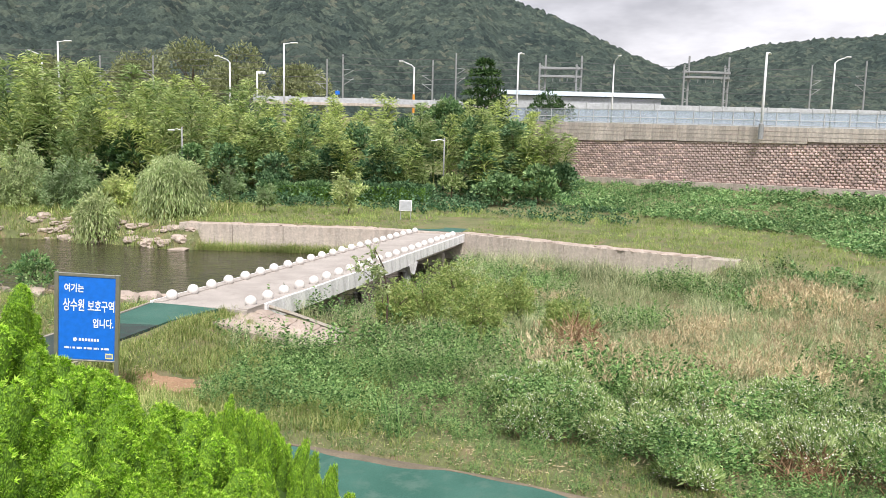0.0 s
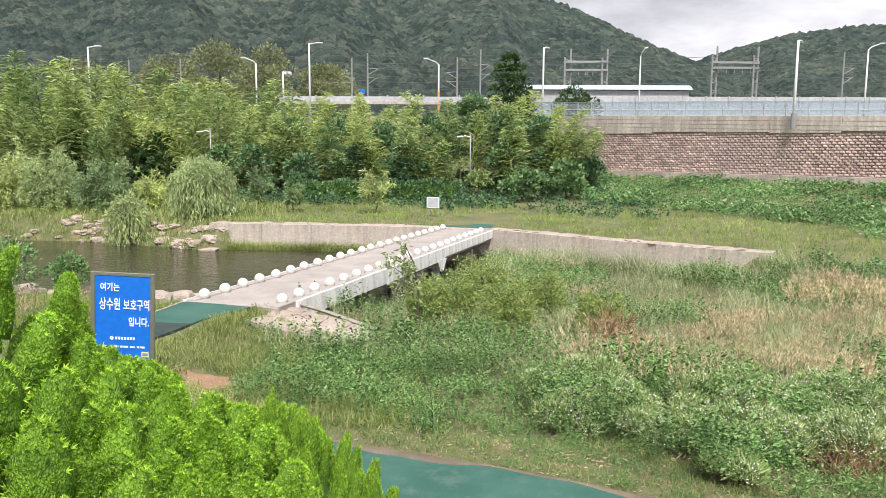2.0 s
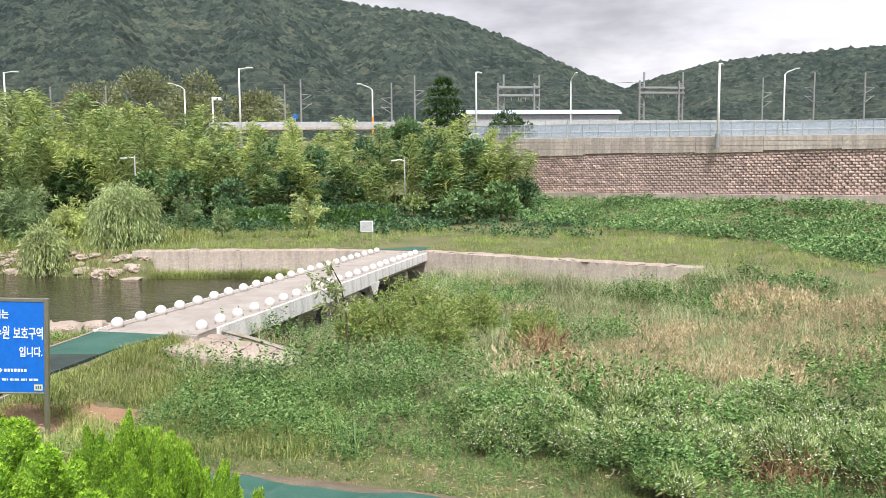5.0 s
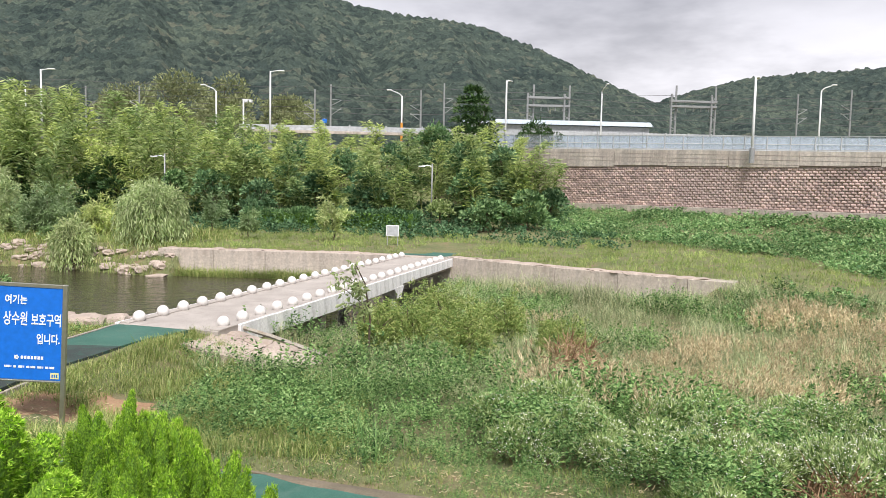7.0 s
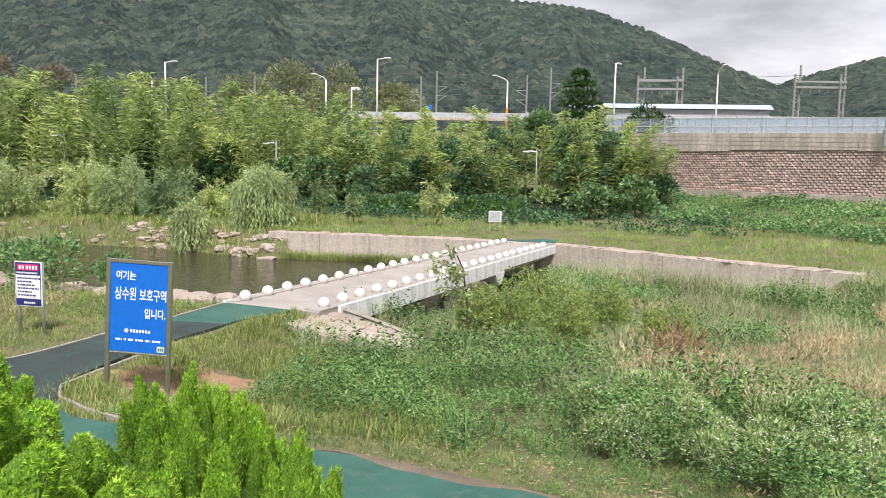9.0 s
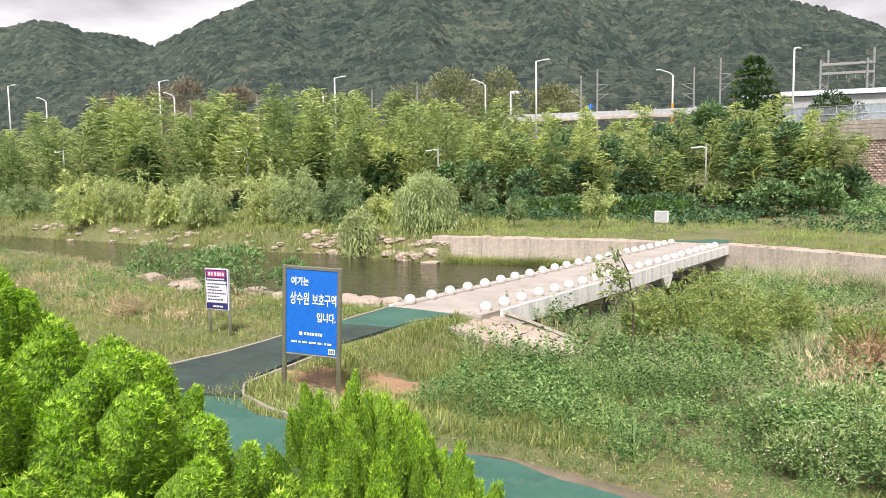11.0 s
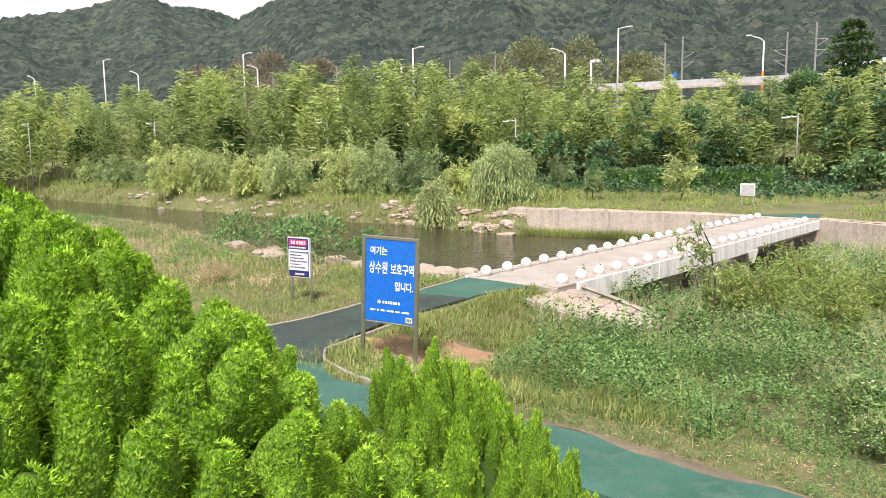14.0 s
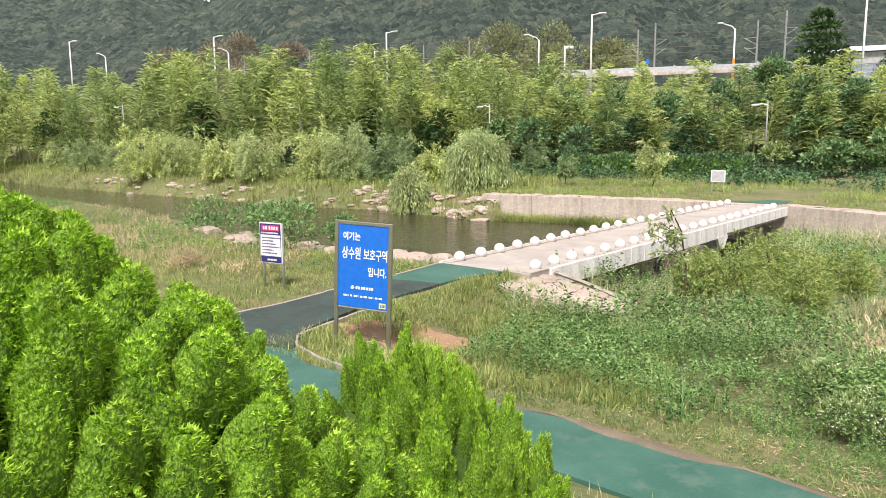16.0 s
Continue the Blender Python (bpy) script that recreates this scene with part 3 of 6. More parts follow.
# concrete-bedded slabs on the slope beside the near end of the bridge
def apron():
    th = thing("stone_apron", "pale cracked stone slabs bedded on the slope beside the bridge", "slope paving")
    c00, c10, c11, c01 = Vector((-5.75, 18.95, 0.02)), Vector((-2.95, 18.75, -0.62)), Vector((-2.45, 20.55, -0.62)), Vector((-5.15, 20.95, 0.06))
    cuts_u, cuts_v = (0, 0.22, 0.47, 0.72, 1), (0, 0.36, 0.7, 1)

    def at(u, v):
        p = (c00 * (1 - u) + c10 * u) * (1 - v) + (c01 * (1 - u) + c11 * u) * v
        k = noise.noise_vector(Vector((u * 4, v * 4, 2.0)))
        return p + Vector((k.x * 0.16, k.y * 0.16, 0.07 * k.z))

    for i in range(4):
        for j in range(3):
            bm = bmesh.new()
            n = 5
            top = [[bm.verts.new(at(cuts_u[i] + (cuts_u[i + 1] - cuts_u[i]) * (0.02 + 0.96 * a / n), cuts_v[j] + (cuts_v[j + 1] - cuts_v[j]) * (0.02 + 0.96 * b / n)) + Vector((0, 0, 0.03 * noise.noise(Vector((i + a * 0.7, j + b * 0.7, 5))) - (0.04 if a in (0, n) or b in (0, n) else 0)))) for b in range(n + 1)] for a in range(n + 1)]
            for a in range(n):
                for b in range(n):
                    bm.faces.new((top[a][b], top[a + 1][b], top[a + 1][b + 1], top[a][b + 1]))
            edge = [e for e in bm.edges if e.is_boundary]
            r = bmesh.ops.extrude_edge_only(bm, edges=edge)
            for v in r["geom"]:
                if isinstance(v, bmesh.types.BMVert):
                    v.co.z -= 0.35
            bmesh.ops.recalc_face_normals(bm, faces=bm.faces)
            part("slab", bm, M_stone, th)
    bm = bmesh.new()
    tube(bm, [(-5.0, 21.0, 0.08), (-4.0, 20.95, -0.2), (-2.5, 20.6, -0.62)], 0.06, 0.06, 6)
    part("edging", bm, M_kerb, th, "low concrete edging")


apron()
# flat stones along the near shore
pl, sz = [], []
for i in range(60):
    x = -8.6 - 12.0 * RNG.uniform() ** 1.15
    y = interp(x, NEAR_SHORE) - RNG.uniform(0.8, 4.0)
    pl.append((x, float(y), float(land(x, y)) + 0.06))
    sz.append(RNG.uniform(0.4, 1.05))
lay_stones(pl, sz, "pale flat boulder on the near river bank", "stones on the near bank")
# cap stones along the top of the far bank wall
pl, sz = [], []
for x in np.concatenate([np.arange(-14.5, -2.2, 0.62), np.arange(1.6, 12.4, 0.5)]):
    pl.append((x + RNG.uniform(-0.1, 0.1), float(interp(x, REVET_Y)) + RNG.uniform(0.34, 0.42), 0.17))
    sz.append(RNG.uniform(0.85, 1.05))
lay_stones(pl, sz, "white-grey capping stone on top of the bank wall", "capping stones of the bank wall")
# tumbled rocks where the far bank wall ends
pl, sz = [], []
for i in range(150):
    x = -14.6 - (RNG.uniform() ** 1.5) * 45
    y = interp(x, REVET_Y) - RNG.uniform(0.0, 2.9)
    pl.append((x, float(y), float(land(x, y)) - 0.02))
    sz.append(RNG.uniform(0.35, 0.9))
for i in range(48):
    x = RNG.uniform(-25.5, -14.3)
    y = interp(x, REVET_Y) - RNG.uniform(-0.8, 1.5)
    pl.append((x, float(y), float(land(x, y)) - 0.14))
    sz.append(RNG.uniform(0.5, 1.25))
lay_stones(pl, sz, "tumbled pale rock on the far river bank", "rocks on the far bank")


def bank_wall():
    th = thing("bank_wall", "weathered board-marked concrete wall of the far river bank", "retaining wall", kind="structure")
    xs = [-15.2, -12, -9, -5.8, -2.4, 1.2, 3.8, 6.4, 9.0, 11.6, 13.2]
    for a, b in zip(xs, xs[1:]):
        p, q = Vector((a, float(interp(a, REVET_Y)), 0)), Vector((b, float(interp(b, REVET_Y)), 0))
        bm = bmesh.new()
        box(bm, 0, 0.3, -1.0, (q - p).length - 0.012, 1.0, 2.36, 0.012)
        ob = part("wall_panel", bm, M_conc, th)
        c = (p + q) / 2
        ob.matrix_basis = pose(c.x, c.y, 0, 0, 0, math.degrees(math.atan2(q.y - p.y, q.x - p.x)))


bank_wall()

# ---- signs ----
def text_mesh(body, size, material, name, parent, m, width=None, bold=0.0):
    cu = bpy.data.curves.new("lettering", "FONT")
    cu.body, cu.size, cu.extrude, cu.align_x, cu.offset = body, size, 0.002, "LEFT", bold
    tmp = new("lettering", cu)
    me = bpy.data.meshes.new_from_object(tmp.evaluated_get(bpy.context.evaluated_depsgraph_get()))
    bpy.data.objects.remove(tmp)
    bpy.data.curves.remove(cu)
    if width and len(me.vertices):
        xs = [v.co.x for v in me.vertices]
        k = width / (max(xs) - min(xs))
        for v in me.vertices:
            v.co.x *= k
    me.materials.clear()
    me.materials.append(material)
    return obj(name, me, parent, m)


def upright(x, z, y=-0.03):
    return pose(x, y, z, 90, 0, 0)


def blue_sign():
    th = thing("blue_sign", "blue water-protection notice board in a steel frame on two posts", "sign", pose(-6.26, 13.09, 0.0, 0, 2.6, 3))
    W, Z0, Z1 = 1.06, 0.60, 2.19
    for x in (-W / 2, W / 2):
        bm = bmesh.new()
        box(bm, x, 0, Z1 / 2 - 0.1, 0.075, 0.06, Z1 + 0.2, 0.008)
        part("post", bm, M_inox, th, "brushed steel post")
    for z in (Z0, Z1 - 0.035):
        bm = bmesh.new()
        box(bm, 0, 0.002, z, W - 0.075, 0.055, 0.06 if z > 1 else 0.025, 0.006)
        part("rail", bm, M_inox, th)
    bm = bmesh.new()
    box(bm, 0, 0, (Z0 + Z1) / 2 - 0.008, W - 0.077, 0.03, Z1 - Z0 - 0.06, 0.003)
    board = part("board", bm, M_blue, th, "bright blue board")
    y = -0.018
    for body, x, z, w, s in (("여기는", -0.40, 1.86, 0.34, 0.16), ("상수원", -0.42, 1.525, 0.37, 0.24), ("보호구역", 0.01, 1.525, 0.46, 0.22), ("입니다.", 0.10, 1.23, 0.36, 0.18)):
        text_mesh(body, s, M_letter, "lettering", board, upright(x, z, y), w, 0.004)
    bm = bmesh.new()
    for k in range(5):
        a = k * 2 * math.pi / 5
        box(bm, -0.20 + 0.022 * math.cos(a), y, 0.985 + 0.022 * math.sin(a), 0.028, 0.004, 0.028, 0)
    part("emblem", bm, M_letter, board)
    for i in range(7):
        bm = bmesh.new()
        box(bm, -0.115 + i * 0.052, y, 0.985, 0.036, 0.004, 0.05, 0)
        part("writing_bar", bm, M_letter, board)
    x = -0.38
    for i in range(24):
        w = 0.012 + 0.014 * ((i * 7) % 3)
        if i not in (4, 6, 10, 15, 19):
            bm = bmesh.new()
            box(bm, x, y, 0.83, w, 0.004, 0.034, 0)
            part("writing_bar", bm, M_letter, board)
        x += w / 2 + 0.02
    bm = bmesh.new()
    box(bm, 0.40, y, 0.70, 0.13, 0.004, 0.10, 0)
    part("sticker", bm, M_yellow, board, "small pale yellow sticker")
    for i in range(3):
        bm = bmesh.new()
        box(bm, 0.365 + i * 0.035, y - 0.004, 0.70, 0.022, 0.003, 0.05, 0)
        part("writing_bar", bm, M_blue, board)


def notice_sign():
    th = thing("notice_sign", "white and navy notice board with magenta heading on grey posts", "sign", pose(-10.66, 16.45, 0.0, 0, 0, -6))
    W, Z0, Z1 = 0.70, 0.62, 1.62
    for x in (-W / 2 + 0.04, W / 2 - 0.04):
        bm = bmesh.new()
        tube(bm, [(x, 0.05, -0.2), (x, 0.05, Z1 - 0.02)], 0.035, 0.035, 12)
        part("post", bm, M_steel, th, smooth=True)
    bm = bmesh.new()
    box(bm, 0, 0, (Z0 + Z1) / 2, W, 0.035, Z1 - Z0, 0.01)
    part("frame", bm, M_paintw, th)
    bm = bmesh.new()
    box(bm, 0, -0.018, (Z0 + Z1) / 2, W - 0.05, 0.008, Z1 - Z0 - 0.05, 0)
    board = part("board", bm, M_navy, th, "navy board")
    bm = bmesh.new()
    box(bm, 0, -0.023, 1.06, W - 0.08, 0.008, 0.52, 0)
    part("text_field", bm, M_letter, board, "white field of small writing")
    bm = bmesh.new()
    box(bm, 0.0, -0.023, 1.49, W - 0.14, 0.008, 0.14, 0.003)
    part("heading", bm, M_pink, board, "magenta heading")
    for i in range(6):
        bm = bmesh.new()
        box(bm, -0.2 + i * 0.078 + (0.03 if i > 1 else 0), -0.028, 1.49, 0.05, 0.004, 0.08, 0)
        part("writing_bar", bm, M_letter, board)
    bm = bmesh.new()
    x = -0.27
    while x < 0.27:
        box(bm, x, -0.0235, 1.37, 0.035, 0.004, 0.035, 0)
        x += 0.05
    part("line_of_writing", bm, M_letter, board)
    for k in range(6):
        bm = bmesh.new()
        x, end = -0.27, 0.27 - 0.1 * ((k * 5) % 3)
        while x < end:
            w = RNG.uniform(0.03, 0.075)
            box(bm, x + w / 2, -0.028, 1.25 - k * 0.075, w, 0.004, 0.034, 0)
            x += w + 0.02
        part("line_of_writing", bm, M_navy, board)
    bm = bmesh.new()
    for i in range(6):
        box(bm, -0.10 + i * 0.05, -0.024, 0.71, 0.036, 0.004, 0.045, 0)
    part("line_of_writing", bm, M_letter, board)


def far_board():
    th = thing("far_notice_board", "small white board on legs in the grass of the far bank", "sign", pose(-2.2, 48.0, 0.28, 0, 0, -8))
    for x in (-0.33, 0.33):
        bm = bmesh.new()
        tube(bm, [(x, 0, -0.2), (x, 0, 1.25)], 0.03, 0.03, 8)
        part("post", bm, M_steel, th)
    bm = bmesh.new()
    box(bm, 0, -0.05, 0.92, 0.82, 0.04, 0.70, 0.01)
    part("board", bm, M_paintw, th)
    bm = bmesh.new()
    box(bm, 0, -0.075, 0.92, 0.70, 0.01, 0.58, 0.004)
    part("panel", bm, M_shed, th, "faded pale panel")


blue_sign()
notice_sign()
far_board()

# ---- the retaining wall, the raised road and the railway behind it ----
WALL_DIR = (WALL_B - WALL_A).normalized()
WALL_LEN = (WALL_B - WALL_A).length
WALL_ANG = math.degrees(math.atan2(WALL_DIR.y, WALL_DIR.x))
WALL_M = pose(WALL_A.x, WALL_A.y, 0, 0, 0, WALL_ANG)
WALL_OUT = -1.0  # the face looks towards local -y


def wall_top(s):
    return 8.25 - 0.0365 * s


def brick_top(s):
    return 6.52 - 0.0135 * s


def retaining_wall():
    th = thing("retaining_wall", "tall retaining wall of pink split blocks under a stained concrete parapet", "retaining wall", WALL_M, kind="structure")
    n = 12
    seg = WALL_LEN / n
    for i in range(n):
        a, b = i * seg, (i + 1) * seg
        bm = bmesh.new()
        lo = 6.20
        vs = box(bm, (a + b) / 2, 0.18, 0, seg - 0.03, 0.6, 1.0, 0.0)
        for v in vs:
            s = v.co.x
            v.co.z = wall_top(s) if v.co.z > 0 else brick_top(s) - 0.06 * (i % 3)
        part("parapet_panel", bm, M_para, th, "stained tan concrete parapet")
        bm = bmesh.new()
        box(bm, (a + b) / 2, 0.0, 2.45, seg - 0.02, 0.7, 0.95, 0.02)
        part("footing", bm, M_conc, th)
        bm = bmesh.new()
        vs = box(bm, (a + b) / 2, 0.35, 0, seg, 0.6, 1.0, 0.0)
        for v in vs:
            v.co.z = brick_top(v.co.x) + 0.02 if v.co.z > 0 else 2.4
        part("backing", bm, M_joint, th)
        for k in range(3):
            bm = bmesh.new()
            z = wall_top((a + b) / 2) - 0.32 - 0.33 * k
            vs = box(bm, (a + b) / 2, -0.125, z, seg - 0.05, 0.012, 0.018, 0.0)
            for v in vs:
                v.co.z += -0.0365 * (v.co.x - (a + b) / 2)
            part("board_mark", bm, M_joint, th)


def wall_blocks():
    """Split-faced blocks in running bond, each with a bulging face."""
    bw, bh = 0.40, 0.20
    proto_v = np.array([(-.5, 0, -.5), (.5, 0, -.5), (.5, 0, .5), (-.5, 0, .5), (-.30, -1, -.26), (.30, -1, -.26), (.30, -1, .24), (-.30, -1, .24)], float)
    proto_f = np.array([(4, 5, 6), (4, 6, 7), (0, 1, 5), (0, 5, 4), (1, 2, 6), (1, 6, 5), (2, 3, 7), (2, 7, 6), (3, 0, 4), (3, 4, 7)])
    singles, rest = [], []
    for r in range(18):
        z = 2.93 + bh * (r + 0.5)
        s = 0.3 + (0.5 * bw if r % 2 else 0)
        while s < WALL_LEN - 0.4:
            if z + bh / 2 < brick_top(s) + 0.03:
                (singles if 22 < s < 29.0 else rest).append((s + RNG.uniform(-0.015, 0.015), 0.05, z + RNG.uniform(-0.01, 0.01), RNG.uniform(0.08, 0.14)))
            s += bw
    rest = np.array(rest)
    sc = np.stack([np.full(len(rest), bw * 0.93), rest[:, 3], np.full(len(rest), bh * 0.90)], 1)
    v, f = scatter((proto_v, proto_f), rest[:, :3], np.repeat(np.eye(3)[None], len(rest), 0), sc)
    th = thing("block_facing", "facing of pinkish split-faced concrete blocks laid in running bond", "block wall", WALL_M, kind="structure")
    tagged(obj("block_courses", mesh_of("block_courses", v, f, M_block), th), kind="stuff")
    me = mesh_of("block", proto_v, proto_f, M_block)
    for s, y, z, d in singles[:300]:
        o = obj("block", me, th, pose(s, y, z))
        o.scale = (bw * 0.93, d, bh * 0.90)
    left = np.array(singles[300:])
    if len(left):
        sc = np.stack([np.full(len(left), bw * 0.93), left[:, 3], np.full(len(left), bh * 0.90)], 1)
        v, f = scatter((proto_v, proto_f), left[:, :3], np.repeat(np.eye(3)[None], len(left), 0), sc)
        tagged(obj("block_courses", mesh_of("block_courses", v, f, M_block), th), kind="stuff")


def road_fence():
    th = thing("road_fence", "grey steel fence with clear panels along the road edge", "fence", WALL_M)
    pitch = 1.72
    n = int(WALL_LEN / pitch)
    bm0 = bmesh.new()
    box(bm0, 0, 0, 0.5, 0.06, 0.08, 1.0, 0.008)
    post = bpy.data.meshes.new("post")
    bm0.to_mesh(post)
    bm0.free()
    post.materials.append(M_steel)
    for i in range(-6, n + 1):
        s = i * pitch
        h = 1.05 + 0.32 * np.clip((34 - s) / 34, 0, 1)
        o = obj("post", post, th, pose(s, 0.2, wall_top(s)))
        o.scale = (1, 1, h)
        if i == n:
            break
        for name, z, t, material in (("top_rail", h - 0.03, 0.05, M_steel), ("middle_rail", h * 0.45, 0.045, M_paintw), ("bottom_rail", 0.10, 0.04, M_steel)):
            bm = bmesh.new()
            vs = box(bm, s + pitch / 2, 0.2, 0, pitch - 0.06, 0.05, t, 0)
            for v in vs:
                v.co.z += wall_top(v.co.x) + z
            part(name, bm, material, th)
        bm = bmesh.new()
        vs = box(bm, s + pitch / 2, 0.215, 0, pitch - 0.1, 0.012, h - 0.2, 0)
        for v in vs:
            v.co.z += wall_top(v.co.x) + h / 2 + 0.03
        part("panel", bm, M_screen, th, "clear panel")


def tall_lamp(x, y, z0, z1, turn, arm=1.9):
    th = thing("street_lamp", "tall white street lamp with one straight flat arm", "street lamp", pose(x, y, z0, 0, 0, turn), "tall street lamps along the road")
    h = z1 - z0
    bm = bmesh.new()
    tube(bm, [(0, 0, -0.6), (0, 0, h * 0.5), (0, 0, h)], 0.11, 0.075, 10)
    part("pole", bm, M_paintw, th, smooth=True)
    bm = bmesh.new()
    tube(bm, [(0, 0, h - 0.06), (arm * 0.6, 0, h), (arm, 0, h + 0.06)], 0.06, 0.05, 8)
    part("arm", bm, M_paintw, th, smooth=True)
    bm = bmesh.new()
    box(bm, arm + 0.3, 0, h + 0.06, 0.75, 0.3, 0.13, 0.04)
    part("lamp_head", bm, M_paintw, th)
    bm = bmesh.new()
    tube(bm, [(0, 0, -0.6), (0, 0, 0.5)], 0.2, 0.19, 10)
    part("base", bm, M_mast, th)


def arm_lamp(x, y, z0, z1, turn, orange=False):
    th = thing("street_lamp", "white street lamp with a short raised arm" + (" and orange-painted lower pole" if orange else ""), "street lamp", pose(x, y, z0, 0, 0, turn), "street lamps with raised arms")
    h = z1 - z0
    bm = bmesh.new()
    tube(bm, [(0, 0, -0.6), (0, 0, h * 0.5), (0, 0, h - 0.5)], 0.12, 0.08, 10)
    part("pole", bm, M_paintw, th, smooth=True)
    if orange:
        bm = bmesh.new()
        tube(bm, [(0, 0, 1.2), (0, 0, 3.4)], 0.15, 0.14, 10)
        part("painted_band", bm, M_orange, th, "orange band")
    bm = bmesh.new()
    tube(bm, [(0, 0, h - 0.55), (-0.35, 0, h - 0.2), (-1.3, 0, h + 0.15)], 0.07, 0.05, 8)
    part("arm", bm, M_paintw, th, smooth=True)
    bm = bmesh.new()
    box(bm, -1.55, 0, h + 0.2, 0.6, 0.28, 0.14, 0.04)
    part("lamp_head", bm, M_paintw, th)


def guard_rail():
    """The concrete edge of the raised road with its pale barrier."""
    th = thing("road_edge", "raised road edge with a pale barrier above the bamboo", "road barrier", kind="structure")
    xs = np.arange(-21, 7.0, 4.0)
    for a in xs:
        bm = bmesh.new()
        box(bm, a + 2, 84, 9.86, 3.97, 0.5, 0.3, 0.02)
        part("edge_beam", bm, M_para, th)
        bm = bmesh.new()
        box(bm, a + 2, 84, 10.30, 3.9, 0.12, 0.55, 0.02)
        part("barrier_panel", bm, M_shed, th, "pale grey barrier panel")
        bm = bmesh.new()
        box(bm, a + 0.02, 84, 10.3, 0.16, 0.2, 0.85, 0.01)
        part("barrier_post", bm, M_steel, th)


def mast(x, y, z0, z1, arm):
    th = thing("railway_mast", "grey steel railway mast with a bracket for the wires", "mast", pose(x, y, z0), "railway masts")
    h = z1 - z0
    bm = bmesh.new()
    tube(bm, [(0, 0, -1), (0, 0, h)], 0.16, 0.12, 8)
    part("pole", bm, M_mast, th)
    for k, dz in ((0, -3.2), (1, -4.6)):
        bm = bmesh.new()
        tube(bm, [(0, 0, h + dz), (arm, 0, h + dz + (0.9 if k == 0 else 1.1))], 0.05, 0.05, 6)
        tube(bm, [(0, 0, h + dz + 1.0), (arm, 0, h + dz + 0.9)], 0.04, 0.04, 6)
        part("bracket", bm, M_mast, th)


def gantry(x0, x1, y, z0, z1, beams):
    th = thing("railway_gantry", "steel lattice gantry over the railway", "gantry", pose((x0 + x1) / 2, y, z0), "railway gantries")
    w, h = x1 - x0, z1 - z0
    for x in (-w / 2, w / 2):
        for dx in (-0.5, 0.5) if x < 0 else (-0.3, 0.6):
            bm = bmesh.new()
            tube(bm, [(x + dx, dx, -1), (x + dx, dx, h - (0 if dx > 0 else 1.4))], 0.17, 0.15, 8)
            part("leg", bm, M_mast, th)
        for k in range(9):
            bm = bmesh.new()
            z = h * (0.35 + 0.065 * k)
            tube(bm, [(x - 0.45, 0, z), (x + 0.5, 0, z + 0.45 * (1 if k % 2 else -1))], 0.05, 0.05, 5)
            part("lattice_bar", bm, M_mast, th)
    for z in beams:
        bm = bmesh.new()
        box(bm, 0, 0, z - z0, w + 1.2, 0.5, 0.34, 0.03)
        part("beam", bm, M_mast, th)
    for k in range(5):
        bm = bmesh.new()
        tube(bm, [(-w / 2 + w * (k + 0.5) / 5, 0, beams[-1] - z0 - 0.1), (-w / 2 + w * (k + 0.5) / 5, 0, beams[-1] - z0 - 0.75)], 0.09, 0.06, 6)
        part("insulator", bm, M_mast, th)


def wires():
    for y, z in ((113.5, 18.9), (114.5, 18.0), (116, 17.3), (113, 15.9), (115, 15.3), (117, 14.4), (116.5, 13.2), (113.5, 12.6)):
        bm = bmesh.new()
        pts = []
        for i in range(0, 81):
            x = -130 + i * 3.0
            pts.append((x, y, z - 0.35 * math.sin(math.pi * ((x + 17) % 18.5) / 18.5)))
        tube(bm, pts, 0.03, 0.03, 4)
        tagged(part("overhead_wire", bm, M_wire), "thin dark railway wire strung between the masts", "cable", "railway wires")


def long_shed():
    th = thing("long_shed", "long low shed with a pale blue metal roof", "building", pose(17.5, 108, 7.8))
    bm = bmesh.new()
    box(bm, 0, 0, 2.6, 25.5, 6, 5.4, 0.02)
    part("wall", bm, M_shed, th, "pale grey wall")
    bm = bmesh.new()
    vs = box(bm, 0, 0, 5.75, 26.4, 7.0, 0.75, 0.0)
    for v in vs:
        if v.co.z > 5.75:
            v.co.y *= 0.5
    part("roof", bm, M_roof, th, "pale blue ribbed roof")
    for k in range(27):
        bm = bmesh.new()
        box(bm, -13 + k, -3.52, 5.45, 0.08, 0.05, 0.2, 0)
        part("roof_rib", bm, M_roof, th)
    th2 = thing("noise_barrier", "long pale panelled noise barrier along the railway", "barrier", pose(0, 0, 0), kind="structure")
    for k in range(24):
        bm = bmesh.new()
        box(bm, 16 + k * 3 + 1.5, 100, 9.7, 2.94, 0.2, 4.4 + 0.004 * k, 0.02)
        part("barrier_panel", bm, M_shed, th2)
        bm = bmesh.new()
        box(bm, 16 + k * 3, 99.9, 9.7, 0.16, 0.24, 4.6, 0.01)
        part("barrier_post", bm, M_steel, th2)


def park_lamp(x, y, z0, z1, turn=0):
    th = thing("park_lamp", "slim grey park lamp with a small flat head", "street lamp", pose(x, y, z0, 0, 0, turn), "park lamps on the far bank")
    h = z1 - z0
    bm = bmesh.new()
    tube(bm, [(0, 0, -0.3), (0, 0, h)], 0.075, 0.055, 10)
    part("pole", bm, M_mast, th, smooth=True)
    bm = bmesh.new()
    tube(bm, [(0, 0, h - 0.25), (-0.45, 0, h - 0.15), (-0.8, 0, h - 0.22)], 0.03, 0.03, 6)
    part("arm", bm, M_steel, th)
    bm = bmesh.new()
    box(bm, -0.85, 0, h - 0.25, 0.55, 0.2, 0.1, 0.03)
    part("lamp_head", bm, M_paintw, th)


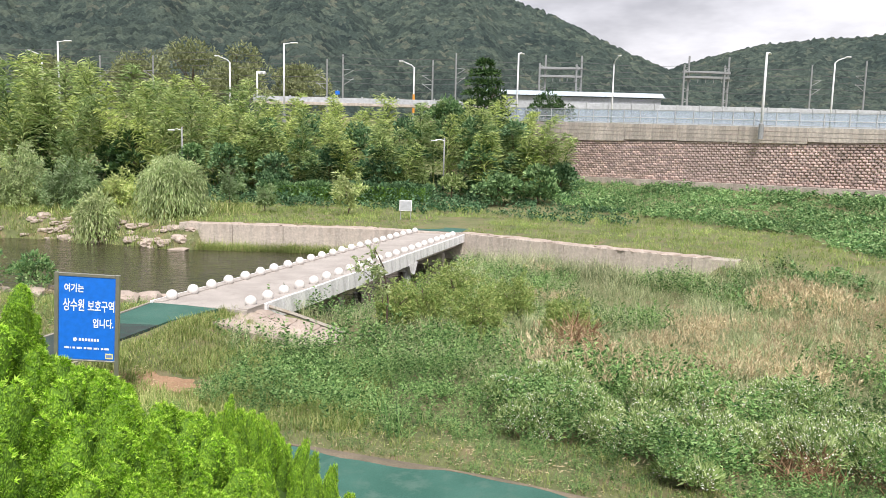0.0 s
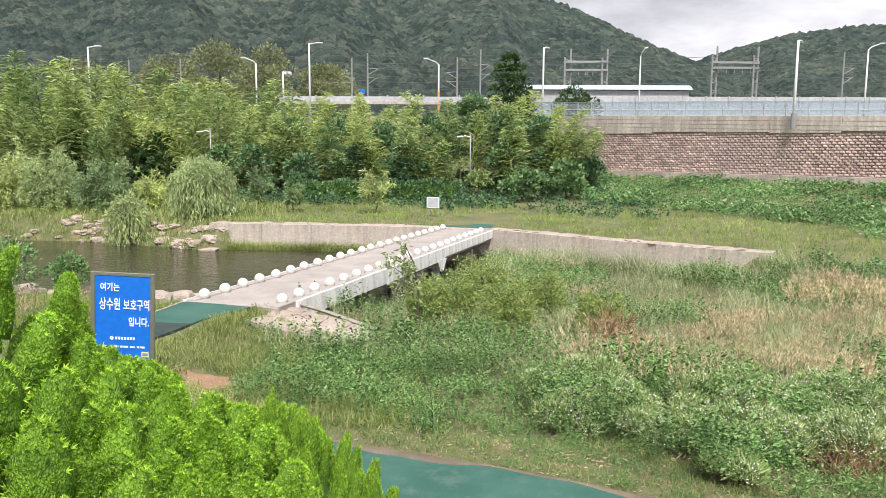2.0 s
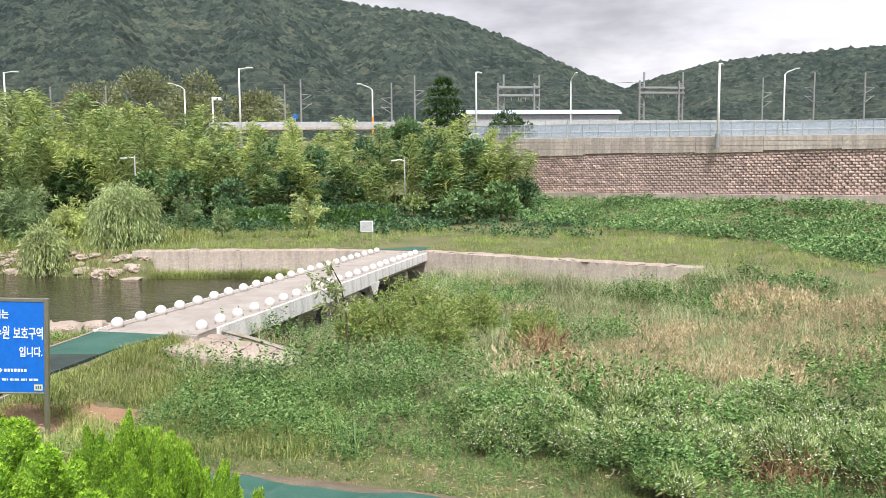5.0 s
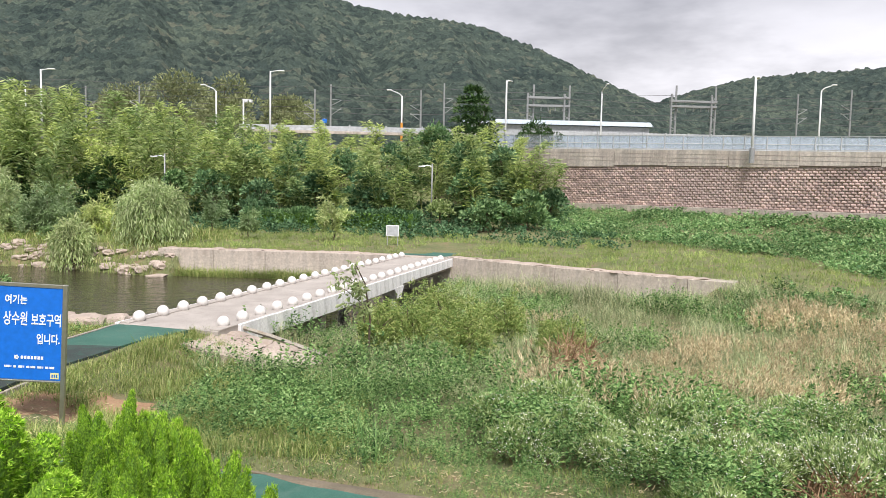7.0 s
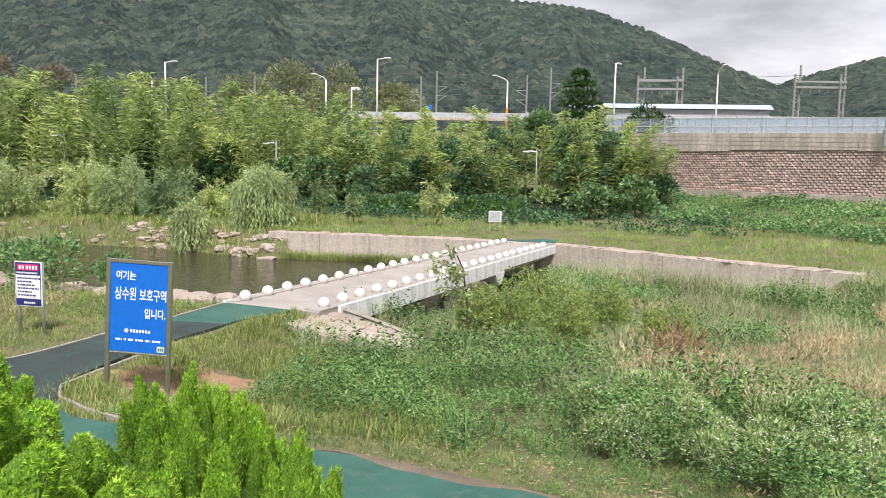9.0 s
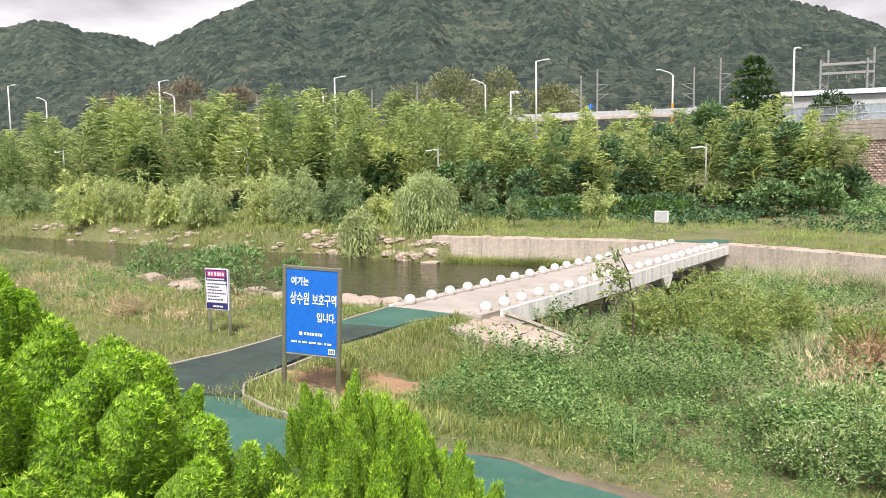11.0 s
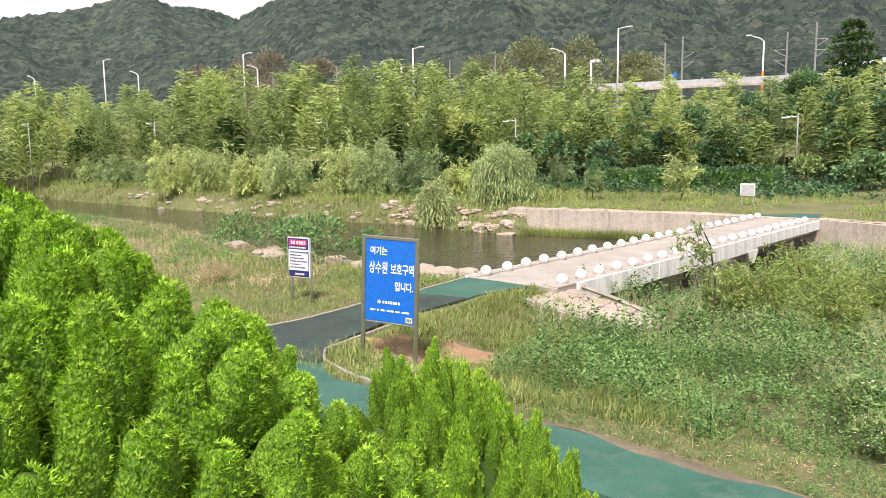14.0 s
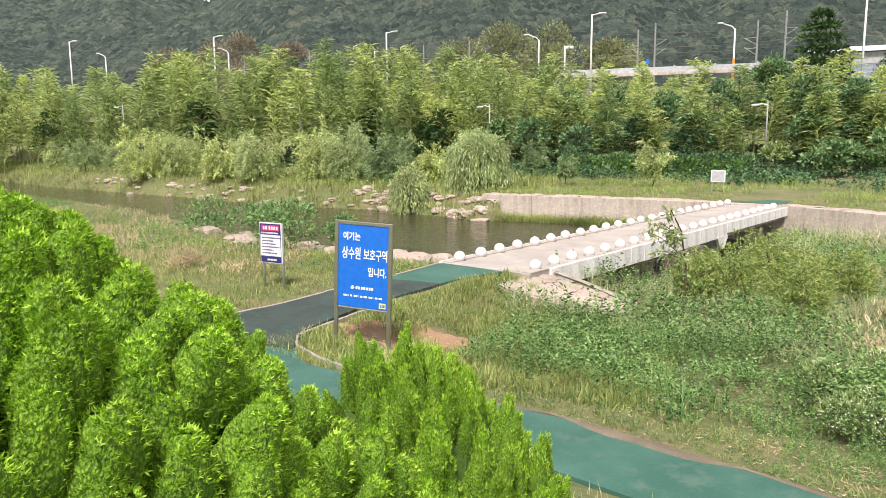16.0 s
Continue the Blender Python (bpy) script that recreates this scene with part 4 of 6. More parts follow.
retaining_wall()
road_fence()
for x, z in ((-113.0, 17.0), (-88.6, 16.7), (-63.7, 15.95), (-39.5, 15.05), (-16.4, 15.45), (7.63, 15.1)):
    tall_lamp(x, 78.0, 8.0, z, 0 if x < 0 else 60, 0.75 if x < 0 else 0.5)
tall_lamp(23.55, 55.55, 6.9, 12.55, 60, 0.8)
for x, z, o in ((-122.3, 17.3, 0), (-97.2, 16.75, 0), (-72.9, 16.3, 0), (-48.6, 15.6, 0), (-25.9, 15.55, 0), (-3.6, 15.5, 1), (20.57, 16.6, 0), (47.3, 17.4, 0)):
    arm_lamp(x, 92.0, 8.4, z, 0 if x < 10 else (100 if x < 30 else 180), bool(o))
guard_rail()
th = thing("road_sign", "small square blue road sign on the road barrier", "sign", pose(-11.7, 83.7, 9.9))
bm = bmesh.new()
box(bm, 0, 0, 1.2, 0.5, 0.05, 0.42, 0.02)
part("panel", bm, M_blue, th)
bm = bmesh.new()
tube(bm, [(0, 0.08, -0.1), (0, 0.08, 1.5)], 0.04, 0.04, 8)
part("post", bm, M_steel, th)
for x, z, a in ((-52, 18.2, 1.5), (-44, 18.4, -1.5), (-74, 18.3, 1.5), (-88, 18.3, -1.5), (-17.7, 18.55, -1.6), (-15.3, 19.3, 1.6), (-1.7, 18.8, -1.6), (1.8, 19.9, 1.4), (55.7, 19.6, 1.5), (63.9, 20.4, -1.5), (72, 20.4, 1.5)):
    mast(x, 115, 8.4, z, a)
th = thing("camera_pole", "short white pole with two traffic cameras by the road", "camera pole", pose(-21.13, 86.0, 8.4))
bm = bmesh.new()
tube(bm, [(0, 0, -0.5), (0, 0, 5.06)], 0.1, 0.08, 10)
part("pole", bm, M_paintw, th, smooth=True)
bm = bmesh.new()
tube(bm, [(-0.1, 0, 5.01), (0.9, 0, 5.01)], 0.05, 0.05, 8)
part("arm", bm, M_paintw, th)
for dx in (0.35, 0.85):
    bm = bmesh.new()
    box(bm, dx, -0.1, 4.84, 0.3, 0.7, 0.32, 0.05)
    part("camera_housing", bm, M_paintw, th)
gantry(14.9, 20.3, 115, 8.4, 20.1, (18.1, 16.9))
gantry(36.7, 42.7, 115, 8.4, 20.5, (18.05, 17.3))
wires()
long_shed()
park_lamp(0.21, 62.0, float(land(0.21, 62.0)), 5.95)
for x, z in ((-20.9, 6.2), (-39.5, 6.55), (-61.3, 7.0), (-81.3, 7.4)):
    park_lamp(x, 60.5, float(land(x, 60.5)), z)

# ---- wooded hills ----
MAIN_CREST = [(-75, 3.0), (-52, 5.2), (-46, 7.0), (-41, 9.0), (-37, 11.2), (-33, 12.9), (-27, 14.6), (-20, 15.6), (-12, 14.9), (-7, 13.7), (-2.6, 12.9), (1.7, 12.6), (4.3, 12.0), (8.2, 10.5), (12.4, 8.5), (16.9, 6.6), (22, 4.2), (30, 3.0)]
LEFT_CREST = [(-95, 6.0), (-70, 7.2), (-60, 8.0), (-56, 8.6), (-50, 9.8), (-47.5, 10.7), (-46, 10.7), (-44.5, 10.2), (-42, 10.1), (-36, 8.0), (-25, 5)]
RIGHT_CREST = [(4, 4.5), (12, 5.6), (16.9, 6.9), (18.6, 7.5), (22.4, 8.3), (26, 8.6), (32, 8.7), (40, 8.2), (60, 7)]


def hill(name, crest, r0, r1, label, size, na, nt):
    """A hill seen from the valley: its flank climbs from r0 to a crest at r1 whose skyline is given by bearing and height in degrees; the wood's canopy bulges crown by crown."""
    c = np.array(crest)
    eye = np.array((0.2, 1.0, 4.0))

    def surface_at(az, t):
        r = r0 + (r1 - r0) * t
        el = np.interp(az, c[:, 0], c[:, 1])
        fold = 1 + (0.07 * np.sin(az * 0.55 + 1.9 * t) + 0.03 * np.sin(az * 1.3 + 7 * t)) * np.sin(np.pi * np.clip(t, 0, 1))
        up = np.clip(t, 0, 1) ** 0.72 * np.minimum(fold, 1.0 / np.maximum(np.clip(t, 0.02, 1) ** 0.72, 0.02))
        z = np.tan(np.radians(el)) * r * up - size * 0.55 - np.clip(t - 1, 0, 1) * r1 * 0.5
        a = np.radians(az)
        return np.stack([eye[0] + r * np.sin(a), eye[1] + r * np.cos(a), eye[2] + z + (1 - np.clip(t, 0, 1)) * 3.0], -1)

    lo, hi = max(c[0, 0], -70), min(c[-1, 0], 45)
    az = np.linspace(lo, hi, na)
    t = np.linspace(0, 1.12, nt)
    ga, gt = np.meshgrid(az, t)
    v = surface_at(ga.ravel(), gt.ravel())
    lift = np.empty(len(v))
    for k, p in enumerate(v):
        q = Vector(p) / (size * 1.05)
        d = noise.voronoi(q)[0][0]
        lift[k] = 1.05 - 1.6 * d * d + 0.45 * noise.noise(q * 2.3) + 0.35 * noise.noise(q * 5.1)
    v[:, 2] += lift * size * 0.62
    w = len(az)
    i = (np.arange(len(t) - 1)[:, None] * w + np.arange(w - 1)[None]).ravel()
    f = np.stack([i, i + 1, i + w + 1, i + w], 1)
    th = thing(name, label, "hill", kind="structure")
    tagged(obj("woodland", mesh_of("woodland", v, f, forest_material(size), True), th, None, "dense dark green mixed wood, tinted bluish for haze"), kind="stuff")


def forest_material(size):
    m, n, l, p = mat("hazed_forest_canopy")
    co = n.new("ShaderNodeTexCoord")
    vo = n.new("ShaderNodeTexVoronoi")
    vo.inputs["Scale"].default_value = 1.0 / (size * 1.05)
    l.new(co.outputs["Object"], vo.inputs["Vector"])
    sep = n.new("ShaderNodeSeparateColor")
    l.new(vo.outputs["Color"], sep.inputs[0])
    # crown tones with the haze tint already in them
    r = ramp(n, HAZED_FOREST)
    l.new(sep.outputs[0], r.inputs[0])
    a, b = noise_node(n, l, 0.015, 4), noise_node(n, l, 3.6 / size, 7, 0.75)
    g = ramp(n, [(0.3, (0.75, 0.78, 0.8)), (0.7, (1.2, 1.15, 1.05))])
    l.new(a.outputs["Fac"], g.inputs[0])
    h = ramp(n, [(0.32, (0.45, 0.45, 0.47)), (0.68, (1.5, 1.5, 1.45))])
    l.new(b.outputs["Fac"], h.inputs[0])
    col = mixed(n, l, r.outputs[0], g.outputs[0], 1.0, "MULTIPLY")
    l.new(mixed(n, l, col, h.outputs[0], 1.0, "MULTIPLY"), p.inputs["Base Color"])
    p.inputs["Roughness"].default_value = 1.0
    p.inputs["Specular IOR Level"].default_value = 0.1
    bumped(n, l, p, b.outputs["Fac"], 0.9, size * 0.3)
    return m


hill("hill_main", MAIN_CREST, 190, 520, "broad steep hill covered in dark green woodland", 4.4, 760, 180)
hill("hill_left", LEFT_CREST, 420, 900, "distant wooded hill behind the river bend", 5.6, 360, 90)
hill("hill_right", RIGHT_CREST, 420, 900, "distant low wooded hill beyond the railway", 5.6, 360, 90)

# ---- plants of the banks ----
def clump_cloud(centres, radii, n, leaf_proto, size, rng, squash=0.8, up=0.3):
    """Leaves spread through the shells of several rounded clumps."""
    c, r = np.array(centres, float), np.array(radii, float)
    k = rng.choice(len(c), n, p=r ** 2 / (r ** 2).sum())
    d = sphere_points(n, rng)
    d[:, 2] = np.abs(d[:, 2]) * 0.85 + d[:, 2] * 0.15
    d /= np.linalg.norm(d, axis=1)[:, None]
    rad = r[k] * rng.uniform(0.55, 1.08, n) ** 0.6
    pts = c[k] + d * rad[:, None] * np.array((1, 1, squash))
    way = d + rng.normal(0, 0.55, (n, 3)) + np.array((0, 0, up))
    way /= np.linalg.norm(way, axis=1)[:, None]
    return scatter(leaf_proto, pts, frames_along(way, rng), size * rng.uniform(0.6, 1.35, n))


def limbs(th, height, spread, n, rng, r0):
    bm = bmesh.new()
    tube(bm, [(0, 0, -0.3), (0.05 * height * rng.normal(), 0.03 * height, height * 0.35), (0.04 * height * rng.normal(), 0, height * 0.75)], r0, r0 * 0.35, 8)
    part("trunk", bm, M_bark, th)
    for k in range(n):
        bm = bmesh.new()
        a, z = rng.uniform(0, 6.28), height * rng.uniform(0.25, 0.55)
        e = spread * rng.uniform(0.5, 0.9)
        tube(bm, [(0, 0, z), (math.cos(a) * e * 0.5, math.sin(a) * e * 0.5, z + height * 0.18), (math.cos(a) * e, math.sin(a) * e, z + height * 0.33)], r0 * 0.4, r0 * 0.1, 5)
        part("limb", bm, M_bark, th)


def bamboo_mesh(rng, h):
    """One arching culm with drooping leaf sprays."""
    lean, side = rng.uniform(0.08, 0.27) * h, rng.uniform(0, 6.28)
    t = np.linspace(0, 1, 12)
    axis = np.stack([np.cos(side) * lean * t ** 2.6, np.sin(side) * lean * t ** 2.6, h * (t - 0.05 * t ** 4)], 1)
    bm = bmesh.new()
    tube(bm, [tuple(p) for p in axis], 0.05, 0.012, 5, cap=False)
    nodes = np.linspace(0.20, 0.99, 26)
    s = np.repeat(nodes, 3) + rng.normal(0, 0.008, 78)
    n = len(s)
    base = np.stack([np.interp(s, t, axis[:, k]) for k in range(3)], 1)
    a = np.tile(np.array((0, 2.1, 4.2)), 26) + np.repeat(np.arange(26) * 1.1, 3) + rng.normal(0, 0.3, n)
    out = np.stack([np.cos(a), np.sin(a), np.zeros(n)], 1)
    reach = (0.16 + 0.80 * np.clip((1.0 - s) / 0.5, 0, 1) ** 0.7) * rng.uniform(0.75, 1.15, n)
    # each branch is a drooping frond, with loose leaves along its outer half
    def along(u):
        return base + out * (reach * u)[:, None] + np.array((0, 0, 1.0)) * (reach * (1.25 * u - 0.62 * u * u))[:, None]

    side = np.stack([-np.sin(a), np.cos(a), rng.normal(0, 0.25, n)], 1)
    strip, faces = [], []
    for u, w in ((0.0, 0.02), (0.45, 0.06), (0.8, 0.05), (1.12, 0.0)):
        p = along(u)
        strip += [p - side * w, p + side * w]
    strip = np.stack(strip, 1).reshape(-1, 3)
    for k in range(3):
        i = np.arange(n) * 8 + 2 * k
        faces += [np.stack([i, i + 1, i + 3], 1), np.stack([i, i + 3, i + 2], 1)]
    pts, ways = [], []
    for j in range(6):
        u = 0.2 + 0.85 * (j + 1) / 6
        pts.append(along(u) + rng.normal(0, 0.05, (n, 3)))
        w = out * 0.7 + side * rng.normal(0, 0.3, (n, 1)) + np.array((0, 0, 0.75 - 0.9 * u)) + rng.normal(0, 0.12, (n, 3))
        ways.append(w / np.linalg.norm(w, axis=1)[:, None])
    pts, ways = np.concatenate(pts), np.concatenate(ways)
    lv, lf = join([(strip, np.concatenate(faces)), scatter(leaf(0.44, 0.09, 0.1), pts, frames_along(ways, rng), rng.uniform(0.6, 1.25, len(pts)))])
    return bm, mesh_of("foliage", lv, lf, M_bamboo)


def bamboo_grove():
    rng = np.random.default_rng(11)
    protos = []
    for k in range(7):
        h = 1.0
        bm, fol = bamboo_mesh(rng, 9.0)
        cm = bpy.data.meshes.new("culm")
        bm.to_mesh(cm)
        bm.free()
        cm.materials.append(M_culm)
        protos.append((cm, fol))
    tops = [(-120, 11.5), (-86, 11.0), (-67, 11.5), (-47, 12.0), (-36, 11.0), (-30, 10.8), (-22, 10.3), (-16, 9.8), (-12, 8.7), (-5, 8.6), (3, 8.8), (7, 8.6), (9.6, 7.0)]
    places = []
    for row, (y0, share) in enumerate(((61.5, 0.82), (63.5, 0.92), (66.0, 1.0), (69.0, 1.02))):
        x = -112.0
        while x < 9.6:
            places.append((x + rng.uniform(-0.5, 0.5), y0 + rng.uniform(-0.9, 0.9), share))
            x += (1.38 if x > -48 else 2.0) * rng.uniform(0.75, 1.3) * (1.25 if row == 0 else 1.0)
    places += [(rng.uniform(3.5, 10.2), rng.uniform(59.2, 63.0), rng.uniform(0.55, 0.95)) for k in range(16)]
    places += [(rng.uniform(-20, 3), rng.uniform(60.0, 62.0), rng.uniform(0.5, 0.75)) for k in range(14)]
    for x, y, share in places:
        if y < 62.5 and (-29.5 < x < -23.5 or -2.5 < x < 1.5):
            continue
        z0 = float(land(x, y))
        top = float(interp(x, tops)) * (share + rng.uniform(-0.13, 0.16)) + (y - 66) * 0.05
        cm, fol = protos[rng.integers(7)]
        s = (top - z0) / 9.0
        th = thing("bamboo", "yellow-green bamboo culm with arching leafy plume", "bamboo", pose(x, y, z0 - 0.05, rng.normal(0, 4.5), rng.normal(0, 4.5), rng.uniform(0, 360)), "bamboo of the grove")
        w = max(s, 0.8) * rng.uniform(1.0, 1.4)
        th.scale = (w, w, s)
        obj("culm", cm, th)
        obj("foliage", fol, th)


def tree(name, label, category, x, y, h, centres, radii, n, leaf_size, material, seed, trunk=0.14, squash=0.85, group="", leaf_shape=(1.0, 0.5), up=0.2, z=None):
    rng = np.random.default_rng(seed)
    z0 = float(land(x, y)) if z is None else z
    th = thing(name, label, category, pose(x, y, z0 - 0.05), group)
    limbs(th, h, max(radii) * 1.1, 6, rng, trunk)
    v, f = clump_cloud(centres, radii, n, leaf(*leaf_shape), leaf_size, rng, squash, up)
    obj("crown", mesh_of("crown", v, f, material), th)
    return th


def clumps(rng, w, h, lo, n):
    c, r = [], []
    for k in range(n):
        t = rng.uniform(0, 1)
        z = lo + (h - lo) * t
        e = w / 2 * math.sin(math.pi * min(0.95, 0.22 + 0.74 * t)) * rng.uniform(0.3, 0.8)
        a = rng.uniform(0, 6.28)
        c.append((e * math.cos(a), e * math.sin(a), z * 0.88))
        r.append(w * rng.uniform(0.16, 0.27))
    return c, r


def willow(x, y, w, h, seed, label, n=70, group="", droop=1.0, low=0.0, material=None, leaf_len=0.30):
    """A weeping crown: strands that leave the crown's dome and hang."""
    rng = np.random.default_rng(seed)
    th = thing("willow", label, "tree", pose(x, y, float(land(x, y)) - 0.05), group)
    limbs(th, h * 0.9, w * 0.4, 5, rng, 0.11 if droop > 0.9 else 0.05)
    d = sphere_points(n * 3, rng)
    d[:, 2] = np.abs(d[:, 2])
    start = d * np.array((w * 0.36, w * 0.36, h * 0.42)) * rng.uniform(0.6, 1.0, (len(d), 1)) + np.array((0, 0, h * 0.55)) * np.where(rng.uniform(0, 1, (len(d), 1)) < low, rng.uniform(0.1, 0.9, (len(d), 1)), 1.0)
    if droop < 0.9:
        az = np.arctan2(d[:, 1], d[:, 0])
        start = start * (0.82 + 0.26 * np.sin(3 * az + seed) + 0.16 * np.sin(5 * az + 7 * d[:, 2] + 2 * seed))[:, None]
    pts, ways = [], []
    for p, q in zip(start, d):
        ln = h * rng.uniform(0.55, 0.98) * (0.35 + 0.65 * droop)
        steps = int(12 + 5 * rng.uniform())
        out = np.array((q[0], q[1], 0)) * w * rng.uniform(0.05, 0.17)
        for j in range(steps):
            u = j / steps
            pos = p + out * math.sqrt(u) + np.array((0, 0, 0.10 * h * u - droop * ln * u * u - (1 - droop) * 0.1 * ln * u))
            pos[2] = max(pos[2], 0.06)
            pts.append(pos + rng.normal(0, 0.05, 3))
            ways.append((q[0] * 0.35, q[1] * 0.35, 0.3 - 1.5 * droop * min(1, u * 2)))
    pts, ways = np.array(pts), np.array(ways) + rng.normal(0, 0.3, (len(pts), 3))
    ways /= np.linalg.norm(ways, axis=1)[:, None]
    v, f = scatter(leaf(leaf_len, leaf_len * 0.27, 0.1), pts, frames_along(ways, rng), rng.uniform(0.6, 1.3, len(pts)))
    obj("crown", mesh_of("crown", v, f, material or M_willow), th)


bamboo_grove()

def leaning_bamboo(x, y, ln, lean_x, lean_y, seed):
    rng = np.random.default_rng(seed)
    bm, fol = bamboo_mesh(rng, ln)
    th = thing("leaning_bamboo", "bright young bamboo culm leaning out of the grove like a fern", "bamboo", pose(x, y, float(land(x, y)), lean_y, lean_x, rng.uniform(0, 360) * 0), "leaning bamboo")
    part("culm", bm, M_culm, th)
    obj("foliage", fol, th)


for k, (x, y, ln, ax, ay) in enumerate(((-27.8, 60.6, 5.6, -30, 8), (-21.6, 61.0, 7.0, -24, 6), (-44.5, 60.5, 5.0, -38, 10), (-24.2, 61.5, 7.5, -12, 4), (-62, 60.5, 5.2, 34, 8))):
    leaning_bamboo(x, y, ln, ax, ay, 150 + k)

R = np.random.default_rng(5)
c, r = clumps(R, 4.6, 8.3, 2.4, 26)
tree("broadleaf_tree", "rounded mid-green broadleaf tree in front of the road", "tree", 0.4, 68.5, 8.5, c, r, 3600, 0.34, M_broad, 21, 0.18)
# cedar with layered dark boughs
c, r = [], []
for k in range(10):
    t = k / 9
    for a in np.arange(0, 6.28, 1.05) + k:
        e = 3.2 * (1 - t) ** 0.45
        c.append((e * 0.6 * math.cos(a), e * 0.6 * math.sin(a), 2.2 + 8.9 * t))
        r.append(0.75 + 0.7 * (1 - t))
tree("cedar", "tall dark blue-green cedar by the road", "tree", 4.1, 75.5, 11.2, c, r, 6500, 0.42, M_dark, 22, 0.2, 0.55, leaf_shape=(1.0, 0.42), up=0.0)
for k, (x, y, w, h, n) in enumerate(((-25.2, 61.5, 3.6, 5.6, 2200), (-27.6, 62.8, 3.0, 4.6, 1500), (-52.5, 62.0, 4.0, 7.0, 2000), (-74, 62.5, 5.0, 6.5, 2000), (-33.5, 63, 3.2, 5.4, 1400))):
    c, r = clumps(R, w, h, 1.0, 16)
    tree("dark_evergreen", "dark evergreen tree standing among the bamboo", "tree", x, y, h, c, r, n, 0.32, M_dark, 30 + k, 0.14, group="evergreens in the grove")
for k, (x, y, w, h, n) in enumerate(((-17.0, 60.2, 3.6, 4.6, 1700), (-13.2, 60.0, 3.8, 3.6, 1500), (-9.2, 61.0, 3.4, 4.4, 1500), (-5.0, 60.8, 3.6, 4.2, 1600), (3.4, 60.6, 3.6, 4.6, 1700), (4.4, 57.3, 3.6, 2.3, 1400), (7.6, 57.6, 3.8, 2.6, 1500), (9.8, 60.5, 2.8, 2.8, 1100), (-20.2, 60.6, 3.0, 4.2, 1300), (-11.0, 63.5, 4.4, 6.4, 1900), (-7.2, 63.5, 4.2, 6.2, 1800), (-3.4, 63.8, 4.2, 6.6, 1900), (3.0, 63.5, 4.2, 6.6, 1900), (6.2, 63.5, 4.4, 6.6, 1900), (-14.8, 63.0, 3.8, 6.0, 1500))):
    c, r = clumps(R, w, h, 0.5, 15)
    tree("leafy_tree", "dense green leafy tree overgrown with vines at the grove's edge", "tree", x, y, h, c, r, n, 0.30, M_broad, 40 + k, 0.1, group="leafy trees at the grove's edge", leaf_shape=(1.0, 0.62))
for k, (x, y) in enumerate(((1.0, 61.0), (-1.4, 61.6))):
    c, r = clumps(R, 2.2, 2.3, 0.3, 8)
    tree("yellow_shrub", "yellow-green shrub beside the park lamp", "shrub", x, y, 2.0, c, r, 700, 0.26, M_bamboo, 60 + k, 0.06, group="yellow shrubs")


for k, (x, y, w, h, material) in enumerate(((-104, 135, 13, 17, M_brown), (-116, 140, 14, 17, M_brown), (-93, 138, 11, 15, M_brown), (-127, 138, 13, 15, M_brown), (-50, 150, 16, 17, M_olive), (-40, 148, 15, 16.5, M_olive), (-60, 152, 15, 15.5, M_olive), (-30, 155, 14, 14, M_olive), (-78, 150, 14, 14, M_olive), (-66, 158, 13, 14, M_olive))):
    c, r = clumps(R, w, h, 3.0, 22)
    tree("roadside_tree", "large rounded tree behind the railway" + (" with browning leaves" if material is M_brown else ""), "tree", x, y, h, c, r, 4600, 0.62, material, 170 + k, 0.4, group="trees behind the railway", z=8.3)
c, r = clumps(R, 6.5, 3.6, 0.4, 16)
tree("roadside_shrub", "dark green shrub in front of the long shed", "shrub", 13.2, 96.0, 3.4, c, r, 1500, 0.4, M_dark, 190, 0.1, z=8.6)


def hedge(x0, x1, y, w, h, seed, label):
    rng = np.random.default_rng(seed)
    zc = float(land((x0 + x1) / 2, y))
    th = thing("hedge", label, "hedge", pose((x0 + x1) / 2, y, zc - 0.05), "clipped hedges")
    n = int((x1 - x0) * 260)
    u = rng.uniform(-0.5, 0.5, n) * (x1 - x0)
    a = rng.uniform(0, math.pi, n)
    p = np.stack([u, np.cos(a) * w / 2 * 1.05, np.sin(a) ** 0.5 * h + 0.12 * np.sin(u * 1.7) + rng.normal(0, 0.07, n)], 1)
    d = np.stack([rng.normal(0, 0.5, n), np.cos(a), np.sin(a)], 1) + rng.normal(0, 0.5, (n, 3))
    v, f = scatter(leaf(0.24, 0.15), p, frames_along(d / np.linalg.norm(d, axis=1)[:, None], rng), rng.uniform(0.6, 1.4, n))
    obj("foliage", mesh_of("foliage", v, f, M_broad), th)
    # solid core whose dark colour stands for shade behind the leaves
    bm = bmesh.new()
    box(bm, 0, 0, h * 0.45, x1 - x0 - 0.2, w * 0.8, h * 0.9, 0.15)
    part("core", bm, M_core_shade, th)


hedge(-14.0, -7.4, 58.6, 1.6, 1.35, 70, "dark green overgrown hedge below the bamboo")
hedge(-7.2, -0.6, 58.9, 1.5, 1.35, 71, "dark green overgrown hedge below the bamboo")
hedge(-27.5, -22.0, 58.0, 1.4, 1.0, 72, "dark green low hedge beside the willows")

